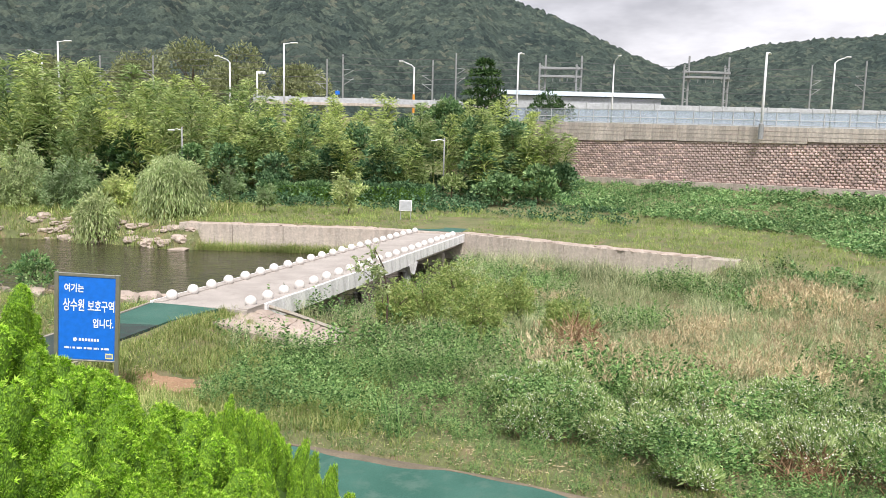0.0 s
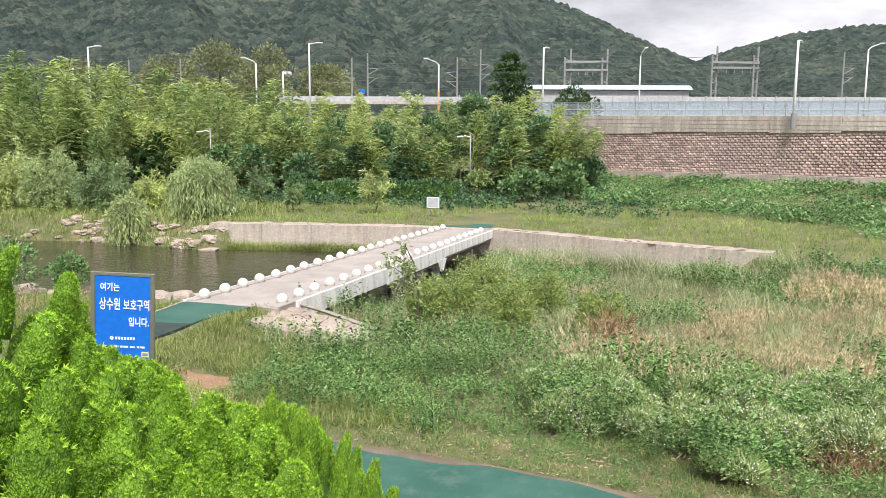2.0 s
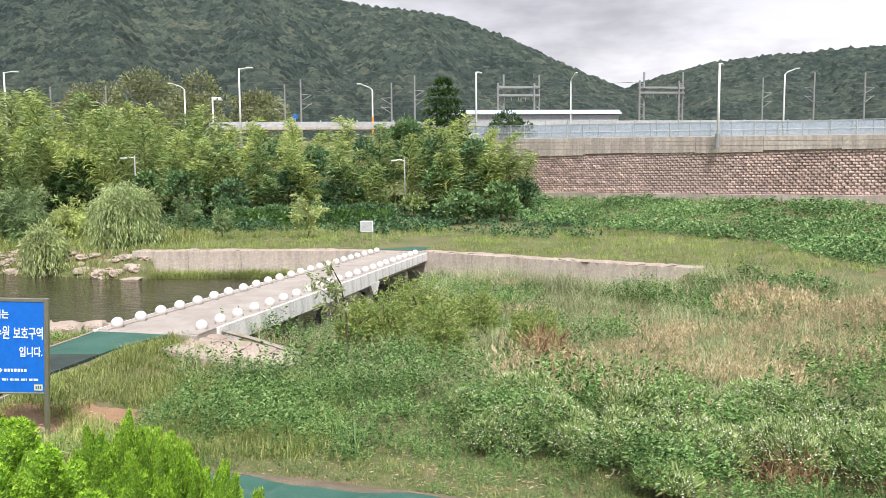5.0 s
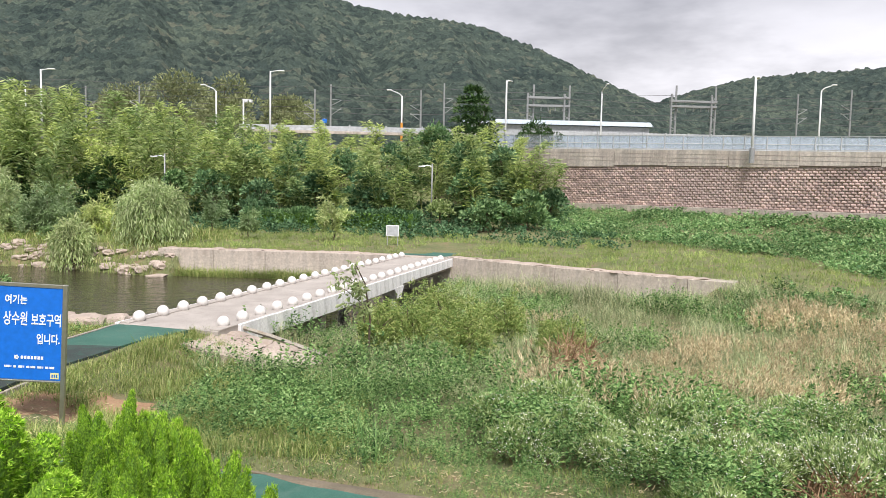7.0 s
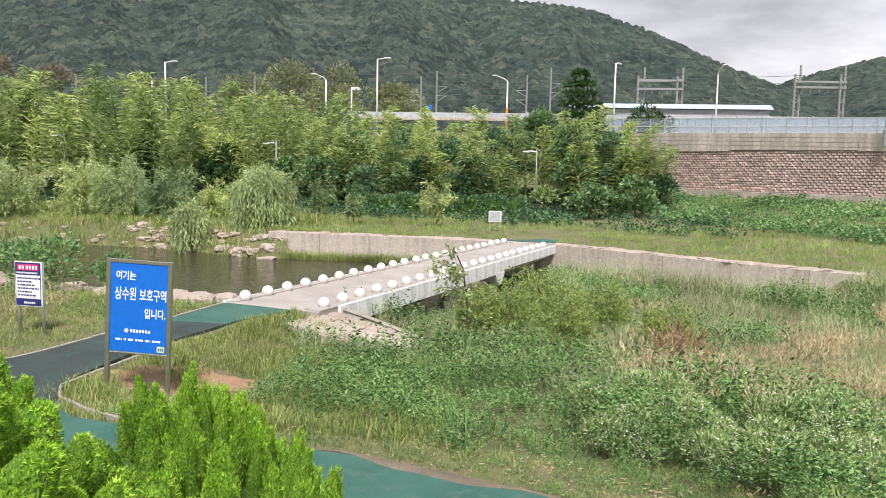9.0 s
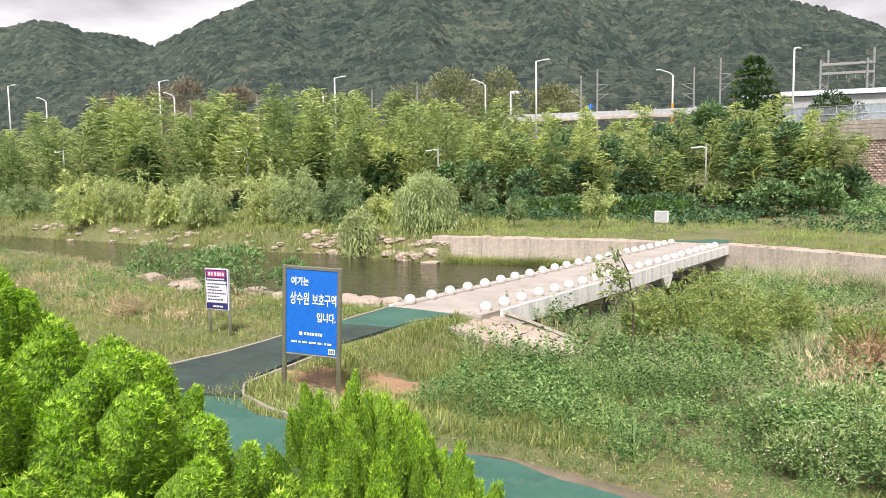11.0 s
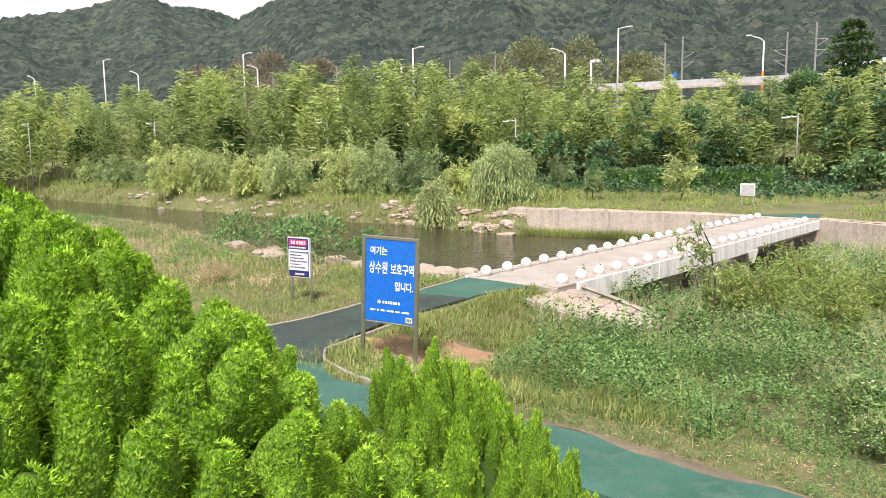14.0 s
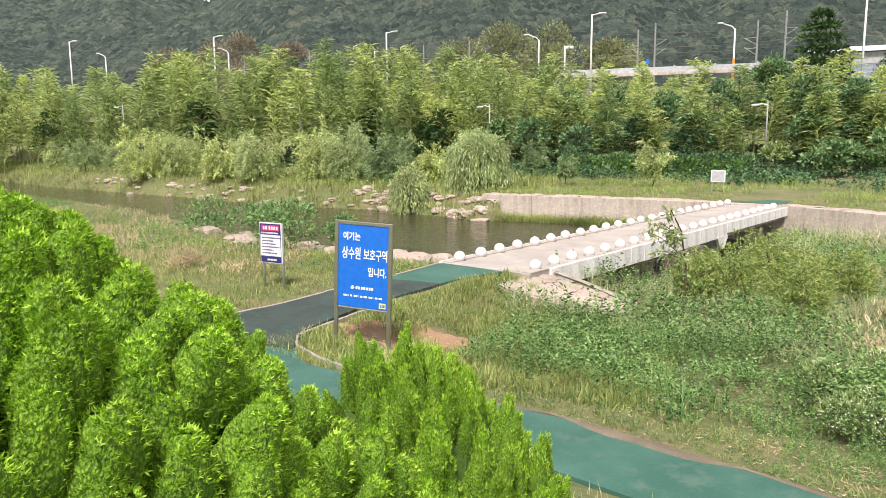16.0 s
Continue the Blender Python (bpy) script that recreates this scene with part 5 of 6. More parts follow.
willow(-16.7, 46.6, 4.9, 4.1, 80, "weeping willow with pale green hanging strands on the bank", 210, "willows on the far bank")
willow(-20.5, 44.4, 2.7, 3.2, 81, "small pale willow leaning over the rocks of the bank", 90, "willows on the far bank")
willow(-6.2, 49.5, 2.5, 3.0, 82, "young willow tree in the grass of the far bank", 38, "young trees on the far bank", 0.25)
willow(-15.0, 53.5, 2.0, 2.8, 83, "young willow tree in the grass of the far bank", 36, "young trees on the far bank", 0.3)
willow(-11.8, 50.5, 1.5, 1.9, 84, "low sapling in the grass of the far bank", 22, "young trees on the far bank", 0.2)
for k, (x, y, w, h) in enumerate(((-24.5, 49.5, 4.2, 3.6), (-28.5, 50.5, 4.6, 4.3), (-32.0, 51.5, 4.4, 4.5), (-36.5, 50.0, 5.2, 4.2), (-41.0, 51.0, 4.2, 3.4), (-47.0, 53.5, 4.6, 4.2), (-51.5, 53.0, 5.0, 4.4), (-57.5, 57.0, 4.4, 3.0), (-65, 58.5, 5.0, 3.4), (-73, 62, 5.0, 3.2), (-22.5, 52.0, 3.2, 2.6), (-61, 60.0, 4, 2.6))):
    willow(x, y, w, h, 90 + k, "bushy pale green willow shrub above the river", 130, "willow shrubs along the far bank", 0.35, 0.6)

# ---- the thuja hedge beside the steps ----
def thuja_spray():
    """A small flat fan of scale-leaf shoots along +y, one unit long."""
    v, f = [], []
    for k, (turn, ln) in enumerate(((-42, 0.8), (2, 1.0), (45, 0.76))):
        a = math.radians(turn)
        dx, dy, w = math.sin(a), math.cos(a), 0.14
        v += [(-dy * w, dx * w, 0), (dy * w, -dx * w, 0), (dx * ln, dy * ln, 0.1 * (k % 2))]
        f.append((3 * k, 3 * k + 1, 3 * k + 2))
    return np.array(v), np.array(f)


SPRAY = thuja_spray()


def plume_radius(t):
    """A rounded cone, drawn in at its foot."""
    t = np.clip(t, 0, 1)
    return 0.27 * np.sqrt(np.clip(1 - ((t - 0.36) / 0.66) ** 2, 0, 1)) * (1 - 0.30 * t) + 0.008


def plume_ridge(a, t, ph):
    return 1 + 0.13 * np.sin(4 * a + 3 * t + ph) + 0.08 * np.sin(9 * a - 7 * t + ph)


def thuja_plume(rng, n, long):
    """A rounded tuft about 1 high: the fine sprays of its outer side (local +x), and the closed growth inside it."""
    ph = rng.uniform(0, 6.28)
    t = rng.uniform(0.05, 1.0, n) ** 0.85
    a = rng.uniform(-2.7, 2.7, n)
    out = np.stack([np.cos(a), np.sin(a), np.zeros(n)], 1)
    at = out * (plume_radius(t) * plume_ridge(a, t, ph) * rng.uniform(0.88, 1.0, n))[:, None] + np.array((0, 0, 1)) * (0.94 * t)[:, None]
    way = out * (0.55 * (1 - t) + 0.35)[:, None] + np.array((0, 0, 0.75)) + rng.normal(0, 0.28, (n, 3))
    way /= np.linalg.norm(way, axis=1)[:, None]
    side = np.stack([-np.sin(a), np.cos(a), np.zeros(n)], 1)
    nrm = side * rng.normal(0, 0.6, (n, 1)) + out + rng.normal(0, 0.3, (n, 3))
    x = np.cross(way, nrm)
    x /= np.linalg.norm(x, axis=1)[:, None]
    sprays = scatter(SPRAY, at, np.stack([x, way, np.cross(x, way)], 2), long * rng.uniform(0.7, 1.25, n))
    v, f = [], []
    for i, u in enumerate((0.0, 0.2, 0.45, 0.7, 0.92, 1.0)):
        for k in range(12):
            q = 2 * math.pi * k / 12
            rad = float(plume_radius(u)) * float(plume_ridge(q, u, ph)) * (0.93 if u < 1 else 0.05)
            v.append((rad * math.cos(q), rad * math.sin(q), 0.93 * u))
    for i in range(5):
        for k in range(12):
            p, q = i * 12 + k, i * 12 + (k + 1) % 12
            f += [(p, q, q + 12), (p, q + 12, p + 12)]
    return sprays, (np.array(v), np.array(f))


def thuja(x, y, top, profile, count, low, seed, size, label, fine=350, splay=0.26, tall=1.0, long=0.068):
    """profile: radius by depth below the top; tufts are dense above the height `low`, wider set below."""
    rng = np.random.default_rng(seed)
    z0 = float(land(x, y))
    th = thing("thuja", label, "thuja", pose(x, y, z0), "thuja hedge beside the steps")
    h = top - z0
    pr = np.array(profile)

    def radius(z):
        return np.interp(h - z, pr[:, 0], pr[:, 1])

    bm = bmesh.new()
    tube(bm, [(0, 0, -0.2), (0, 0, h * 0.6)], 0.07, 0.02, 8)
    part("trunk", bm, M_bark, th)
    # closed inner body; its dark colour paints the shaded gaps between tufts
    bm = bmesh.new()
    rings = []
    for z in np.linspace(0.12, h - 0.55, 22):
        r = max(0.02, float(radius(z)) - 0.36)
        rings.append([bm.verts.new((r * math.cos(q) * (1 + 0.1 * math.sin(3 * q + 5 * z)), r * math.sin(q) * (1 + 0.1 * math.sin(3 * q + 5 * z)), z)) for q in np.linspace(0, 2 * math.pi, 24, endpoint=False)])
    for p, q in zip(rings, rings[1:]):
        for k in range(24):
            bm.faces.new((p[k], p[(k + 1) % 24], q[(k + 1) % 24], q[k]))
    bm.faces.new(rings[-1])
    part("inner_shade_core", bm, M_core_shade, th)
    protos = [thuja_plume(rng, fine, long) for k in range(5)]
    lo = max(0.1, low - z0)
    # tufts spread evenly over the crown's surface, its shoulders as well as its sides
    grid = np.linspace(lo, h, 200)
    slope = np.gradient(radius(grid), grid)
    share = np.cumsum((radius(grid) + 0.03) * np.sqrt(1 + slope ** 2))
    zs = np.interp((np.arange(count) + rng.uniform(0.2, 0.8, count)) / count * share[-1], share, grid)
    zs = np.array(list(zs) + list(rng.uniform(0.1, lo + 0.05, count // 8)))
    # tufts are sparser on the hedge's shaded back
    a = np.arange(len(zs)) * 2.39996 + rng.normal(0, 0.12, len(zs))
    keep = (np.cos(a) > -0.35) | (rng.uniform(0, 1, len(zs)) < 0.12)
    zs, a = zs[keep], a[keep]
    # leading shoots at the top
    zs, a = np.append(zs, (h, h - 0.05, h - 0.11)), np.append(a, (0.3, 1.6, -0.9))
    n = len(zs)
    # tufts follow a golden-angle spiral with jitter, so that they overlap evenly
    lump = 1 + 0.07 * np.sin(3 * a + 4.1 * zs + seed) + 0.05 * np.sin(5 * a - 6.3 * zs)
    r = np.maximum(radius(zs) * lump - 0.42 * size, 0.0)
    out = np.stack([np.cos(a), np.sin(a), np.zeros(n)], 1)
    s = size * rng.uniform(0.72, 1.2, n) * np.clip(0.5 * tall ** 0.6 + (h - zs) / 0.55, 0, 1)
    s[zs < lo] *= 1.5
    at = out * r[:, None] + np.array((0, 0, 1)) * (zs - tall * s)[:, None]
    up = out * (splay + 0.10 * rng.normal(size=(n, 1))) + np.array((0, 0, 1)) + rng.normal(0, 0.08, (n, 3))
    up /= np.linalg.norm(up, axis=1)[:, None]
    xx = out - up * (out * up).sum(1)[:, None]
    xx /= np.linalg.norm(xx, axis=1)[:, None]
    rot = np.stack([xx, np.cross(up, xx), up], 2)
    wide = 1.0 / math.sqrt(tall)
    s = np.stack([s * wide, s * wide, s * tall], 1)
    got, inner = [], []
    pick = rng.integers(0, 5, n)
    for k in range(5):
        m = pick == k
        got.append(scatter(protos[k][0], at[m], rot[m], s[m]))
        inner.append(scatter(protos[k][1], at[m], rot[m], s[m]))
    # tuft bodies carry the painted gap shade under the sprays
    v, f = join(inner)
    tagged(obj("tuft_growth", mesh_of("tuft_growth", v, f, M_thuja_shaded, True), th), kind="stuff")
    v, f = join(got)
    tagged(obj("foliage", mesh_of("foliage", v, f, M_thuja), th, None, "bright yellow-green upright scale-leaf tufts"), kind="stuff")


BROAD = [(0, 0.03), (0.12, 0.10), (0.28, 0.20), (0.36, 0.38), (0.5, 0.54), (0.6, 0.65), (1.05, 0.93), (1.9, 1.08), (3.2, 0.9)]
SLIM = [(0, 0.02), (0.10, 0.12), (0.25, 0.36), (0.65, 0.62), (1.2, 0.78), (2.2, 0.75)]
thuja(-1.43, 2.65, 3.93, BROAD, 520, 2.25, 101, 0.33, "large bright green thuja at the head of the hedge", 900, 0.36, 0.92, 0.046)
thuja(-1.56, 2.46, 4.06, [(0, 0.05), (0.12, 0.15), (0.3, 0.30), (0.5, 0.52), (0.8, 0.78), (1.6, 1.0), (3.2, 0.9)], 150, 2.4, 106, 0.34, "bright green thuja at the upper end of the hedge", 350, 0.3, 0.95, 0.06)
thuja(-1.80, 3.38, 3.48, [(0, 0.03), (0.12, 0.2), (0.4, 0.45), (1.0, 0.65), (2.6, 0.7)], 90, 2.1, 102, 0.36, "bright green thuja in the hedge")
thuja(-1.30, 3.62, 3.07, [(0, 0.04), (0.10, 0.17), (0.25, 0.38), (0.65, 0.70), (1.2, 0.88), (2.2, 0.8)], 140, 1.5, 103, 0.34, "bright green thuja in the hedge")
thuja(-1.42, 4.68, 2.78, [(0, 0.06), (0.10, 0.20), (0.25, 0.38), (0.65, 0.62), (1.2, 0.78), (2.2, 0.75)], 170, 1.2, 104, 0.31, "bright green thuja in the hedge", 360, 0.14, 1.4)
thuja(-1.33, 4.95, 2.77, [(0, 0.03), (0.10, 0.16), (0.22, 0.42), (0.45, 0.66), (0.66, 0.82), (1.2, 1.0), (2.2, 0.85)], 280, 1.0, 105, 0.31, "rounded bright green thuja at the foot of the hedge", 380, 0.10, 1.5)

# ---- weeds, grass and reeds ----
def weed_clump(rng, stems=9, leaves=6, h=0.5, spread=0.28, size=0.11, width=0.5):
    pts, ways = [], []
    for k in range(stems):
        a, e = rng.uniform(0, 6.28), spread * math.sqrt(rng.uniform())
        foot = np.array((e * math.cos(a), e * math.sin(a), 0))
        tip = foot * 1.5 + np.array((0, 0, h * rng.uniform(0.6, 1.1)))
        for j in range(leaves):
            u = (j + 1) / leaves
            b = rng.uniform(0, 6.28)
            pts.append(foot + (tip - foot) * (0.3 + 0.7 * u))
            ways.append((math.cos(b), math.sin(b), 0.15 + 0.3 * u + 0.25 * rng.normal()))
    ways = np.array(ways)
    ways /= np.linalg.norm(ways, axis=1)[:, None]
    return scatter(leaf(size, size * width), np.array(pts), frames_along(ways, rng), rng.uniform(0.6, 1.3, len(pts)))


def grass_tuft(rng, n=14, h=0.4, w=0.014, spread=0.12, lean=(0.2, 1.0), steps=2):
    got = []
    for k in range(n):
        v, f = blade(h * rng.uniform(0.5, 1.1), w, rng.uniform(*lean), steps)
        a, e = rng.uniform(0, 6.28), spread * math.sqrt(rng.uniform())
        rot = np.array(((math.cos(a), -math.sin(a), 0), (math.sin(a), math.cos(a), 0), (0, 0, 1)))
        b = rng.uniform(0, 6.28)
        got.append((v @ rot.T + np.array((e * math.cos(b), e * math.sin(b), 0)), f))
    return join(got)


def seed_heads(rng, n=6, h=0.9, size=0.16, spread=0.2):
    """Feathery dry panicles: fans of narrow leaves at the tops of stems."""
    pts, ways = [], []
    for k in range(n):
        a, e = rng.uniform(0, 6.28), spread * math.sqrt(rng.uniform())
        top = np.array((e * math.cos(a), e * math.sin(a), h * rng.uniform(0.75, 1.1)))
        for j in range(5):
            pts.append(top - np.array((0, 0, 0.05 * j)))
            ways.append((math.cos(a) * 0.6 + 0.5 * rng.normal(), math.sin(a) * 0.6 + 0.5 * rng.normal(), 0.9))
    ways = np.array(ways)
    ways /= np.linalg.norm(ways, axis=1)[:, None]
    return scatter(leaf(size, size * 0.26), np.array(pts), frames_along(ways, rng), rng.uniform(0.6, 1.3, len(pts)))


def noise_at(x, y, scale, seed):
    return np.array([noise.noise(Vector((a * scale + seed, b * scale, seed * 1.7))) for a, b in zip(x, y)])


def cover(name, label, protos, material, n, area, mask, seed, scale=(0.7, 1.3), lump=0.5, lump_scale=0.55, tilt=0.25, sink=0.03, rise=0.0, grow=None):
    """Plants sown over an area (x0, x1, y0, y1) where mask(x, y) is true; taller in some places than in others."""
    rng = np.random.default_rng(seed)
    x, y = rng.uniform(area[0], area[1], n), rng.uniform(area[2], area[3], n)
    ok = mask(x, y)
    x, y = x[ok], y[ok]
    k = noise_at(x, y, lump_scale, seed)
    s = rng.uniform(*scale, len(x)) * (1 + lump * k)
    if grow is not None:
        s = s * grow(x, y)
    z = land(x, y) - sink + rise * np.clip(k + 0.3, 0, 1)
    got = []
    pick = rng.integers(0, len(protos), len(x))
    for i, pr in enumerate(protos):
        m = pick == i
        if m.any():
            got.append(scatter(pr, np.stack([x[m], y[m], z[m]], 1), turns(int(m.sum()), tilt, rng), s[m]))
    v, f = join(got)
    tagged(obj(name, mesh_of(name, v, f, material)), label, name.replace("_", " "), kind="stuff")


def path_d(x, y):
    return y - interp(x, PATH_Y)


def cross_d(x, y):
    return x - interp(y, CROSS_X)


def revet_d(x, y):
    return y - interp(x, REVET_Y)


def right_field(x, y):
    on_apron = (x > -5.6) & (x < -2.0) & (y > 18.7) & (y < 22.4)
    return (path_d(x, y) > 0.82) & (cross_d(x, y) > np.where(y > 20.6, 1.75, 1.15)) & (revet_d(x, y) < -0.3) & ~on_apron


def left_field(x, y):
    return (path_d(x, y) > 1.05) & (cross_d(x, y) < -1.25) & (y < interp(x, NEAR_SHORE) - 0.3)


def far_bank(x, y):
    lane = (x > -2.2 + (y - 42) * 0.33) & (x < 1.5 + (y - 42) * 0.33) & (y < 50)
    return (revet_d(x, y) > np.where((x > -15) & (x < 12.5), 0.4, -2.2)) & (y < wall_y(x) - 0.5) & ~lane


F = np.random.default_rng(77)
WEEDS = [weed_clump(F, 15, 9, F.uniform(0.4, 0.6), 0.36, 0.064, 0.48) for k in range(6)]
SHORT = [grass_tuft(F, 11, 0.16, 0.012, 0.14) for k in range(5)]
TUFTS = [grass_tuft(F, 16, 0.5, 0.016, 0.14) for k in range(5)]
REEDS = [grass_tuft(F, 20, 0.85, 0.017, 0.30, (0.3, 1.3), 2) for k in range(5)]
HEADS = [seed_heads(F, 8, 0.85, 0.12, 0.4) for k in range(4)]
VINES = [weed_clump(F, 13, 4, 0.38, 0.5, 0.135, 0.85) for k in range(5)]
FARGRASS = [grass_tuft(F, 16, 0.45, 0.022, 0.34) for k in range(4)]

# near bank on the bridge's downstream side
cover("verge_grass", "short yellow-green grass along the path's edge", SHORT, M_grass, 9000, (-7, 16, 6, 15),
      lambda x, y: right_field(x, y) & (path_d(x, y) < 2.9 + 0.8 * np.sin(x * 1.1)), 201, (0.5, 1.1), 0.4, 0.9)
cover("verge_weeds", "low green weeds along the path's edge", WEEDS, M_weed, 4600, (-6, 16, 6, 15),
      lambda x, y: right_field(x, y) & (path_d(x, y) < 2.6), 202, (0.16, 0.36), 0.4, 0.9)
cover("sign_grass", "short patchy grass round the blue sign", SHORT, M_grass, 7500, (-8, -1, 11.5, 20.5),
      lambda x, y: right_field(x, y) & (noise_at(x, y, 0.9, 3.0) > np.where(((x + 5.4) / 1.5) ** 2 + ((y - 13.9) / 1.3) ** 2 < 1, 0.22, -0.6)), 203, (0.8, 1.6), 0.4, 0.9)

LITTER = [scatter(leaf(0.07, 0.013), F.uniform(-0.22, 0.22, (9, 3)) * np.array((1, 1, 0.05)) + np.array((0, 0, 0.035)), frames_along(np.array([(math.cos(q), math.sin(q), 0.1) for q in F.uniform(0, 6.28, 9)]), F), F.uniform(0.5, 1.2, 9)) for k in range(4)]
cover("leaf_litter", "dry brown leaves and stalks strewn beside the path", LITTER, M_dry, 4200, (-7, 14, 6, 16),
      lambda x, y: right_field(x, y) & (path_d(x, y) < 2.6 + 1.5 * step01((-2 - x) / 3)), 228, (0.6, 1.4), 0.3, 0.9)


def thicket(x, y):
    d = path_d(x, y)
    return right_field(x, y) & (d > 1.9 + 0.35 * np.sin(x * 1.3)) & (d < 9.0 - 0.15 * x) & (x > -4.3 - 0.25 * (y - 14)) & (x < 12) & ~((x > 1.4) & (d < 5.5) & (np.sin(x * 7.1 + y * 3.3) > 0.5))


def young(x, y):
    return (0.55 + 0.45 * step01((x + 5.5) / 3.5)) * (1 - 0.68 * step01((y - 16.0) / 2.0) * step01((-1.3 - x) / 1.5))


cover("leafy_thicket", "dense thicket of mid-green leafy weeds on the bank", WEEDS, M_weed, 3900, (-6.5, 13, 7, 22), thicket, 204, (0.55, 1.05), 0.8, 0.75, 0.35, 0.05, 0.5, young)
cover("thicket_grass", "long grass growing through the thicket", TUFTS, M_weed, 110, (-6.5, 13, 7, 22), thicket, 205, (0.7, 1.3), 0.6, 0.5, 0.3, 0.0, 0.1, young)


def reedbed(x, y):
    d = path_d(x, y)
    return right_field(x, y) & (d > 6.5 - 0.12 * x) & (x < 30)


cover("reed_bed", "tangled green reeds and tall grass filling the flood plain", REEDS, M_reed, 7600, (-5, 30, 8, 44), reedbed, 206, (0.55, 1.0), 0.55, 0.35, 0.5)
cover("reed_bed_weeds", "leafy weeds among the reeds", WEEDS, M_weed, 2600, (-5, 30, 8, 44),
      lambda x, y: reedbed(x, y) & (noise_at(x, y, 0.22, 9.0) > -0.05), 207, (0.9, 1.7), 0.5, 0.35, 0.4)
cover("dry_seed_heads", "straw-coloured seed heads over the reeds", HEADS, M_dry, 5200, (0, 28, 10, 34),
      lambda x, y: reedbed(x, y) & (noise_at(x, y, 0.3, 5.0) + 0.75 * np.exp(-((y - 19.5) / 5.5) ** 2) * step01((x - 1.5) / 3) > 0.42), 208, (0.7, 1.05), 0.5, 0.35, 0.5)


cover("field_vines", "broad-leaved green creepers over the flood plain", VINES, M_vine, 3000, (11, 38, 14, 42),
      lambda x, y: right_field(x, y) & (noise_at(x, y, 0.16, 14.0) > -0.1 - 0.03 * (x - 14)), 209, (0.5, 1.1), 0.7, 0.3, 0.35)


# flowering shrubs by the path
def flowers_at(cx, cy, w, h, seed):
    rng = np.random.default_rng(seed)
    th = thing("flowering_weed", "bushy weed covered in tiny white flowers beside the path", "shrub", pose(cx, cy, float(land(cx, cy)) - 0.05), "flowering weeds")
    c = [(rng.normal() * w * 0.28, rng.normal() * w * 0.22, h * rng.uniform(0.35, 0.75)) for k in range(9)]
    r = [w * rng.uniform(0.18, 0.3) for k in range(9)]
    v, f = clump_cloud(c, r, 2600, leaf(0.10, 0.026), 1.0, rng, 0.8, 0.6)
    obj("foliage", mesh_of("foliage", v, f, M_flowering), th)
    n = 1300
    d = sphere_points(n, rng)
    d[:, 2] = np.abs(d[:, 2])
    k = rng.integers(0, 9, n)
    pts = np.array(c)[k] + d * (np.array(r)[k] * 1.02)[:, None] * np.array((1, 1, 0.85))
    petal = (np.array([(-.5, -.5, 0), (.5, -.5, 0), (.5, .5, 0), (-.5, .5, 0), (0, 0, .3)]), np.array([(0, 1, 4), (1, 2, 4), (2, 3, 4), (3, 0, 4)]))
    v, f = scatter(petal, pts, turns(n, 0.8, rng), rng.uniform(0.009, 0.023, n))
    tagged(obj("blossom", mesh_of("blossom", v, f, M_petal), th, None, "tiny white flowers"), kind="stuff")
    bm = bmesh.new()
    for q in range(10):
        tube(bm, [(rng.normal() * w * 0.1, rng.normal() * w * 0.1, -0.1), (rng.normal() * w * 0.22, rng.normal() * w * 0.2, h * 0.6)], 0.008, 0.004, 4)
    tagged(part("stem_growth", bm, M_straw, th), kind="stuff")


for k, (x, y, w, h) in enumerate(((1.8, 12.2, 1.3, 0.75), (2.7, 12.8, 1.4, 0.9), (3.0, 11.3, 1.1, 0.6), (3.9, 11.6, 1.4, 0.9), (4.7, 11.0, 1.3, 0.9), (5.7, 11.2, 1.5, 1.0), (6.8, 10.6, 1.4, 0.9), (4.4, 13.0, 1.5, 0.9), (2.2, 14.2, 1.4, 0.8), (7.7, 11.6, 1.5, 0.9), (3.6, 9.9, 0.8, 0.5), (6.6, 13.3, 1.6, 0.9))):
    flowers_at(x, y, w, h, 300 + k)


def dead_brush(cx, cy, w, h, seed, label, material=None):
    rng = np.random.default_rng(seed)
    th = thing("dead_brush", label, "brushwood", pose(cx, cy, float(land(cx, cy))), "dead brush")
    n = 420
    base = np.stack([rng.normal(0, w * 0.25, n), rng.normal(0, w * 0.25, n), rng.uniform(0.0, h * 0.5, n)], 1)
    d = rng.normal(size=(n, 3)) + np.array((0, 0, 0.5))
    d /= np.linalg.norm(d, axis=1)[:, None]
    v, f = scatter(leaf(0.5, 0.022, 0.07), base, frames_along(d, rng), rng.uniform(0.5, 1.3, n) * w * 0.8)
    tagged(obj("brush_growth", mesh_of("brush_growth", v, f, material or M_straw), th), kind="stuff")


# willow saplings in the reeds and one beside the bridge
for k, (x, y, w, h) in enumerate(((-0.4, 23.2, 2.0, 1.7), (1.2, 21.2, 2.2, 1.8), (2.6, 24.5, 2.0, 1.6), (0.6, 26.5, 2.2, 1.9), (3.9, 21.6, 1.8, 1.3), (-1.2, 22.2, 1.5, 1.5))):
    willow(x, y, w, h, 500 + k, "feathery green willow sapling in the reeds", 120, "willow saplings in the reeds", 0.15, 0.6, M_meadow, 0.12)


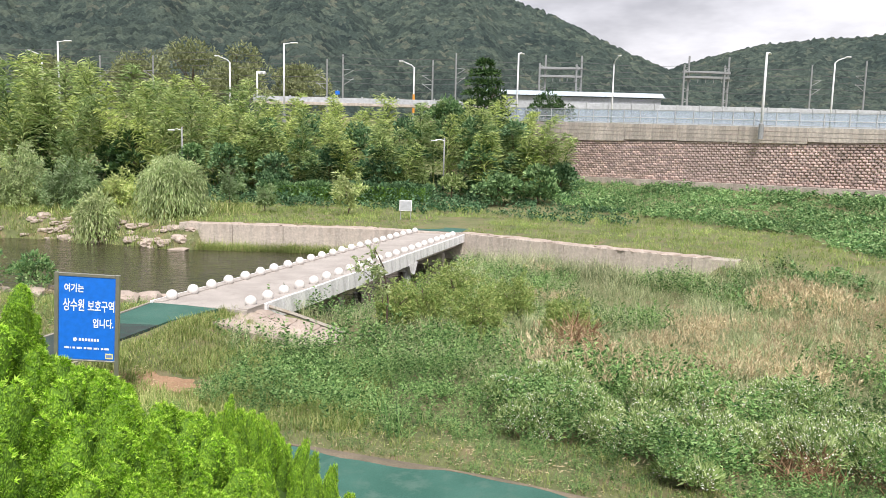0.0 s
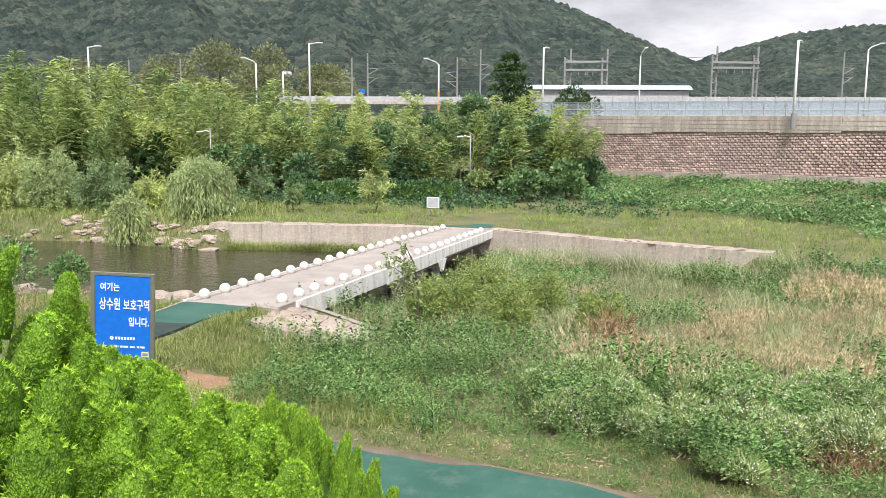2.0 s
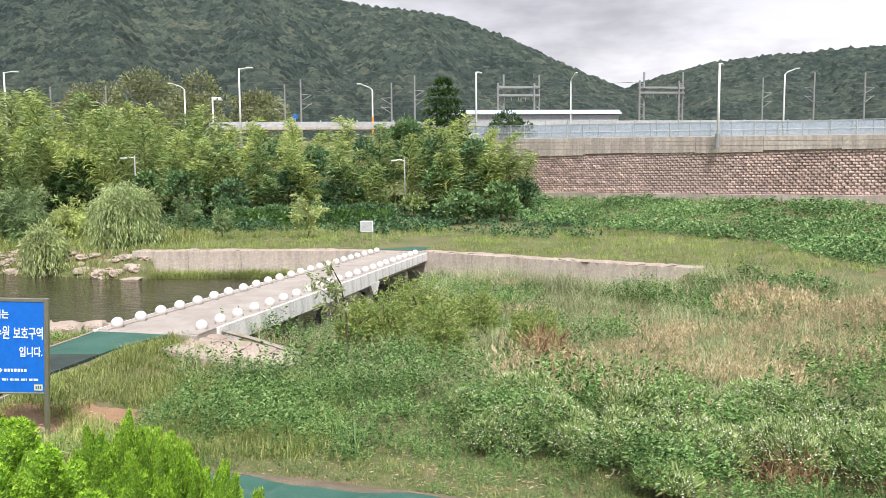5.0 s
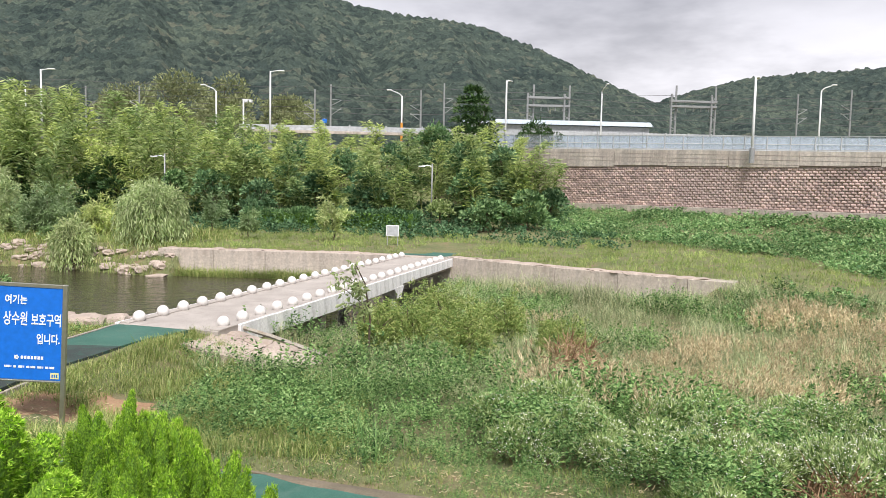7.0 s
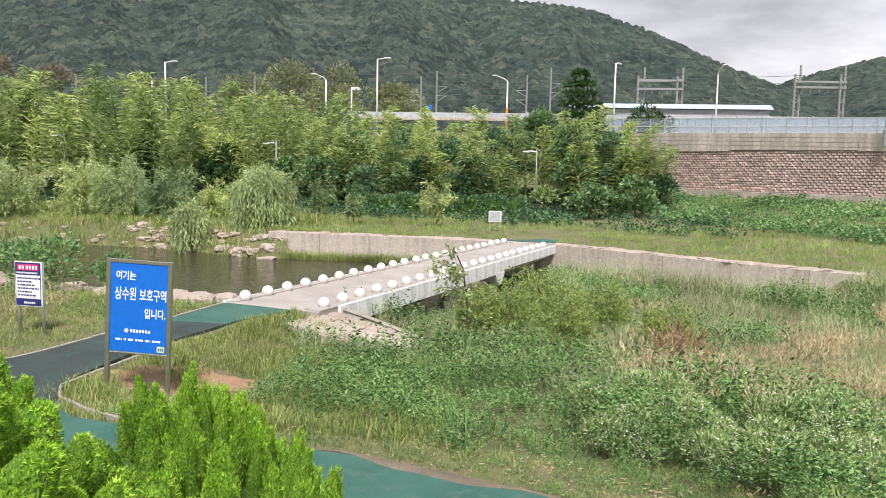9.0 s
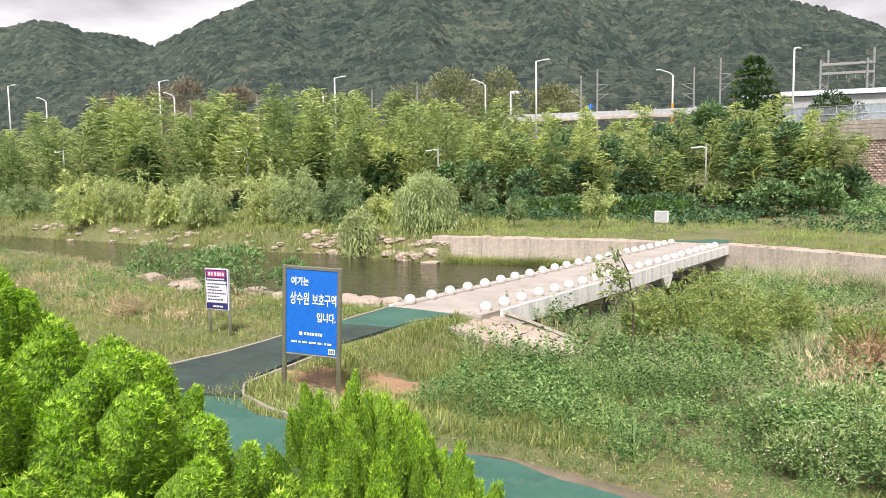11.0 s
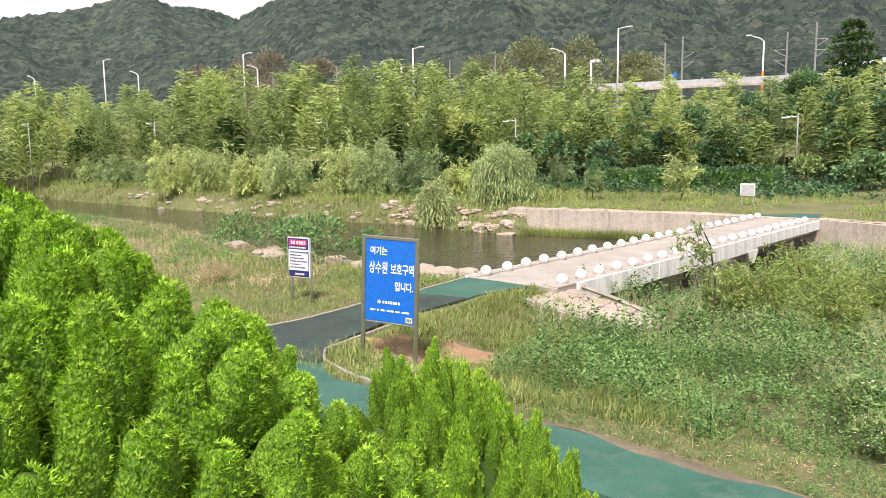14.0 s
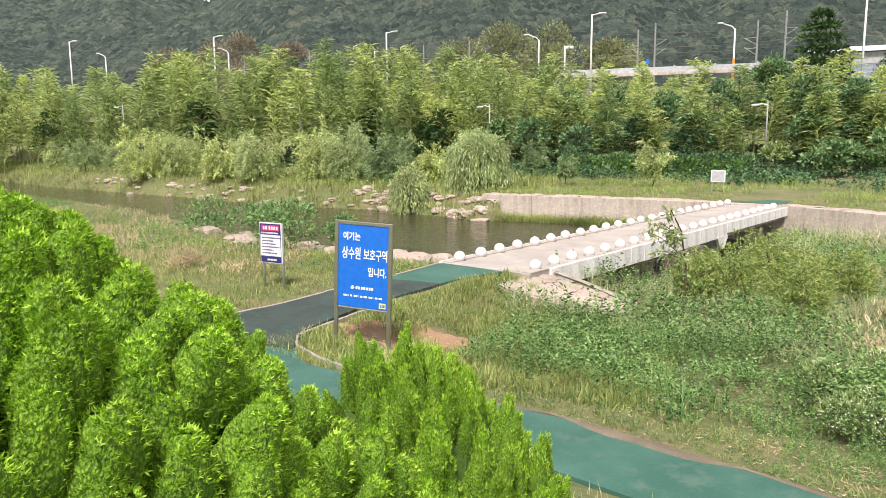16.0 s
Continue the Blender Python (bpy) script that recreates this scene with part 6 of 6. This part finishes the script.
def bridge_sapling():
    rng = np.random.default_rng(520)
    z = float(land(-1.4, 20.6))
    th = thing("sapling", "thin leaning sapling with sparse leaves in front of the bridge", "tree", pose(-1.4, 20.6, z))
    bm = bmesh.new()
    tube(bm, [(0, 0, -0.2), (0.06, -0.1, 1.2), (-0.05, -0.5, 2.2), (-0.25, -1.0, 2.75)], 0.04, 0.012, 6)
    part("trunk", bm, M_bark, th)
    ends = []
    for k in range(9):
        t = rng.uniform(0.45, 1.0)
        p = Vector((-0.05, -0.35, 1.1)).lerp(Vector((-0.25, -1.0, 2.75)), (t - 0.45) / 0.55)
        e = p + Vector((rng.uniform(-1.0, 0.25), rng.uniform(-0.5, 0.5), rng.uniform(0.05, 0.45)))
        bm = bmesh.new()
        tube(bm, [p, (p + e) / 2 + Vector((0, 0, 0.08)), e], 0.012, 0.005, 5)
        part("branch", bm, M_bark, th)
        ends += [tuple(p.lerp(e, u) + Vector(rng.normal(0, 0.07, 3))) for u in rng.uniform(0.35, 1.08, 38)]
    pts = np.array(ends)
    d = rng.normal(size=pts.shape) + np.array((0, 0, -0.2))
    v, f = scatter(leaf(0.18, 0.065), pts, frames_along(d / np.linalg.norm(d, axis=1)[:, None], rng), rng.uniform(0.6, 1.2, len(pts)))
    obj("crown", mesh_of("crown", v, f, M_willow), th)


bridge_sapling()
dead_brush(3.6, 18.0, 1.25, 2.3, 400, "heap of dead brown stems in the reeds")
dead_brush(5.6, 10.55, 1.0, 0.7, 401, "dry brown stems under the flowering weeds")
dead_brush(7.2, 10.0, 0.9, 0.7, 402, "dry brown stems under the flowering weeds")
dead_brush(-14.7, 17.9, 1.1, 0.6, 404, "tan dead weeds on the near bank", M_dry)
dead_brush(-1.2, 24.5, 1.2, 1.0, 403, "dry brown stems beside the bridge")

# near bank on the upstream side
def low_shore(x, y):
    """Growth gets lower towards the water."""
    return np.clip((interp(x, NEAR_SHORE) - y) / 6.0, 0.22, 1.0)


cover("lawn", "short trodden grass of the near bank", SHORT, M_grass, 6500, (-20, -7.5, 11.5, 23), left_field, 210, (0.6, 1.3), 0.4, 0.6)
cover("bank_weeds", "rank weeds and long grass on the near shore", WEEDS, M_weed, 1500, (-50, -8.5, 14, 40),
      lambda x, y: left_field(x, y) & (y < interp(x, NEAR_SHORE) - 1.5) & (y > 17.6) & (noise_at(x, y, 0.25, 4.0) > -0.2), 211, (0.5, 0.95), 0.6, 0.4, 0.4, grow=low_shore)
cover("bank_grass", "long yellowing grass on the near shore", TUFTS, M_grass, 4200, (-60, -9, 15, 44),
      lambda x, y: left_field(x, y) & (y > 18.0 - 0.1 * x * 0) & (x < -9.5), 212, (0.45, 1.0), 0.6, 0.3, 0.4, grow=low_shore)
cover("bank_seed_heads", "tan grass heads over the near bank's grass", HEADS, M_dry, 1200, (-34, -11, 16, 34),
      lambda x, y: left_field(x, y) & (noise_at(x, y, 0.3, 6.0) > 0.05), 213, (0.45, 0.75), 0.5, 0.35, 0.4, grow=low_shore)
for k, (x, y, w, h) in enumerate(((-14.2, 22.3, 2.6, 1.7), (-16.0, 23.4, 2.2, 1.4), (-18.5, 26.0, 2.4, 1.5), (-21.0, 26.0, 2.6, 1.6), (-12.9, 23.6, 1.6, 1.2))):
    c, r = clumps(R, w, h, 0.2, 12)
    tree("riverside_bush", "mid-green bush on the near river bank", "shrub", x, y, h, c, r, 1100, 0.15, M_vine, 420 + k, 0.03, group="bushes on the near bank", leaf_shape=(1.0, 0.4))

# far bank
def vine_edge(x):
    return np.where(x < 20, np.clip(21 - 0.8 * (x - 9.5), 4, 30), 3.0)


cover("meadow", "long yellow-green meadow grass on the far bank", FARGRASS, M_meadow, 9500, (-40, 20, 30, 62),
      lambda x, y: far_bank(x, y) & (revet_d(x, y) < np.where(x < 9.5, 15, vine_edge(x))), 220, (0.5, 1.0), 0.4, 0.3, 0.4)
cover("far_scrub", "low green scrub at the foot of the grove", VINES, M_broad, 3400, (-110, 12, 44, 74),
      lambda x, y: far_bank(x, y) & (revet_d(x, y) > 11), 221, (0.6, 1.6), 0.6, 0.3, 0.4)
cover("bank_rough", "rough grass among the rocks of the far bank", FARGRASS, M_grass, 6800, (-95, -13, 40, 66),
      lambda x, y: far_bank(x, y) & (revet_d(x, y) < 9), 222, (0.8, 2.0), 0.6, 0.3, 0.4)
cover("shore_grass", "long grass hanging over the far water's edge", TUFTS, M_grass, 1700, (-90, -14, 38, 64),
      lambda x, y: (revet_d(x, y) > -2.7) & (revet_d(x, y) < -1.2) & (noise_at(x, y, 0.2, 8.0) > 0.05), 226, (0.7, 1.4), 0.5, 0.4, 0.5)
cover("vine_slope", "slope smothered in broad-leaved green vines below the wall", VINES, M_vine, 7000, (9, 44, 18, 74),
      lambda x, y: far_bank(x, y) & (revet_d(x, y) > vine_edge(x)) & (y < wall_y(x) - 1.2), 223, (0.5, 1.2), 0.7, 0.3, 0.35)
shelf = np.random.default_rng(229)
n = 620
x = shelf.uniform(-15.5, -4.5, n)
y = interp(x, REVET_Y) - 0.25 - shelf.uniform(0.0, 0.9, n)
v, f = join([scatter(TUFTS[k], np.stack([x, y, np.full(n, WATER_Z - 0.08)], 1)[k::5], turns(len(x[k::5]), 0.4, shelf), shelf.uniform(0.7, 1.7, len(x[k::5]))) for k in range(5)])
tagged(obj("shelf_weeds", mesh_of("shelf_weeds", v, f, M_grass)), "strip of green weeds at the water's edge under the bank wall", "weeds", kind="stuff")
cover("apron_grass", "tufts of grass growing over the stone apron", TUFTS, M_grass, 330, (-5.9, -3.9, 18.7, 20.6),
      lambda x, y: noise_at(x, y, 0.9, 12.0) > -0.1, 230, (0.35, 0.7), 0.4, 0.9, 0.4, -0.05)
cover("wall_foot_weeds", "strip of weeds at the foot of the bank wall", TUFTS, M_reed, 700, (-16, 1, 38, 44),
      lambda x, y: (revet_d(x, y) < -0.3) & (revet_d(x, y) > -1.6), 224, (0.8, 1.4), 0.5, 0.5, 0.4)
cover("field_edge_reeds", "tall green reeds in front of the bank wall", REEDS, M_reed, 900, (1.5, 13.5, 28, 42),
      lambda x, y: (revet_d(x, y) < -0.4) & (revet_d(x, y) > -4.0), 227, (1.2, 1.55), 0.3, 0.5, 0.4)
cover("steps_grass", "grass on the slope beside the steps", SHORT, M_grass, 1500, (-4, 8, 4.5, 9.5),
      lambda x, y: (path_d(x, y) < -1.05), 225, (0.7, 1.5), 0.4, 0.7)

wall_blocks()
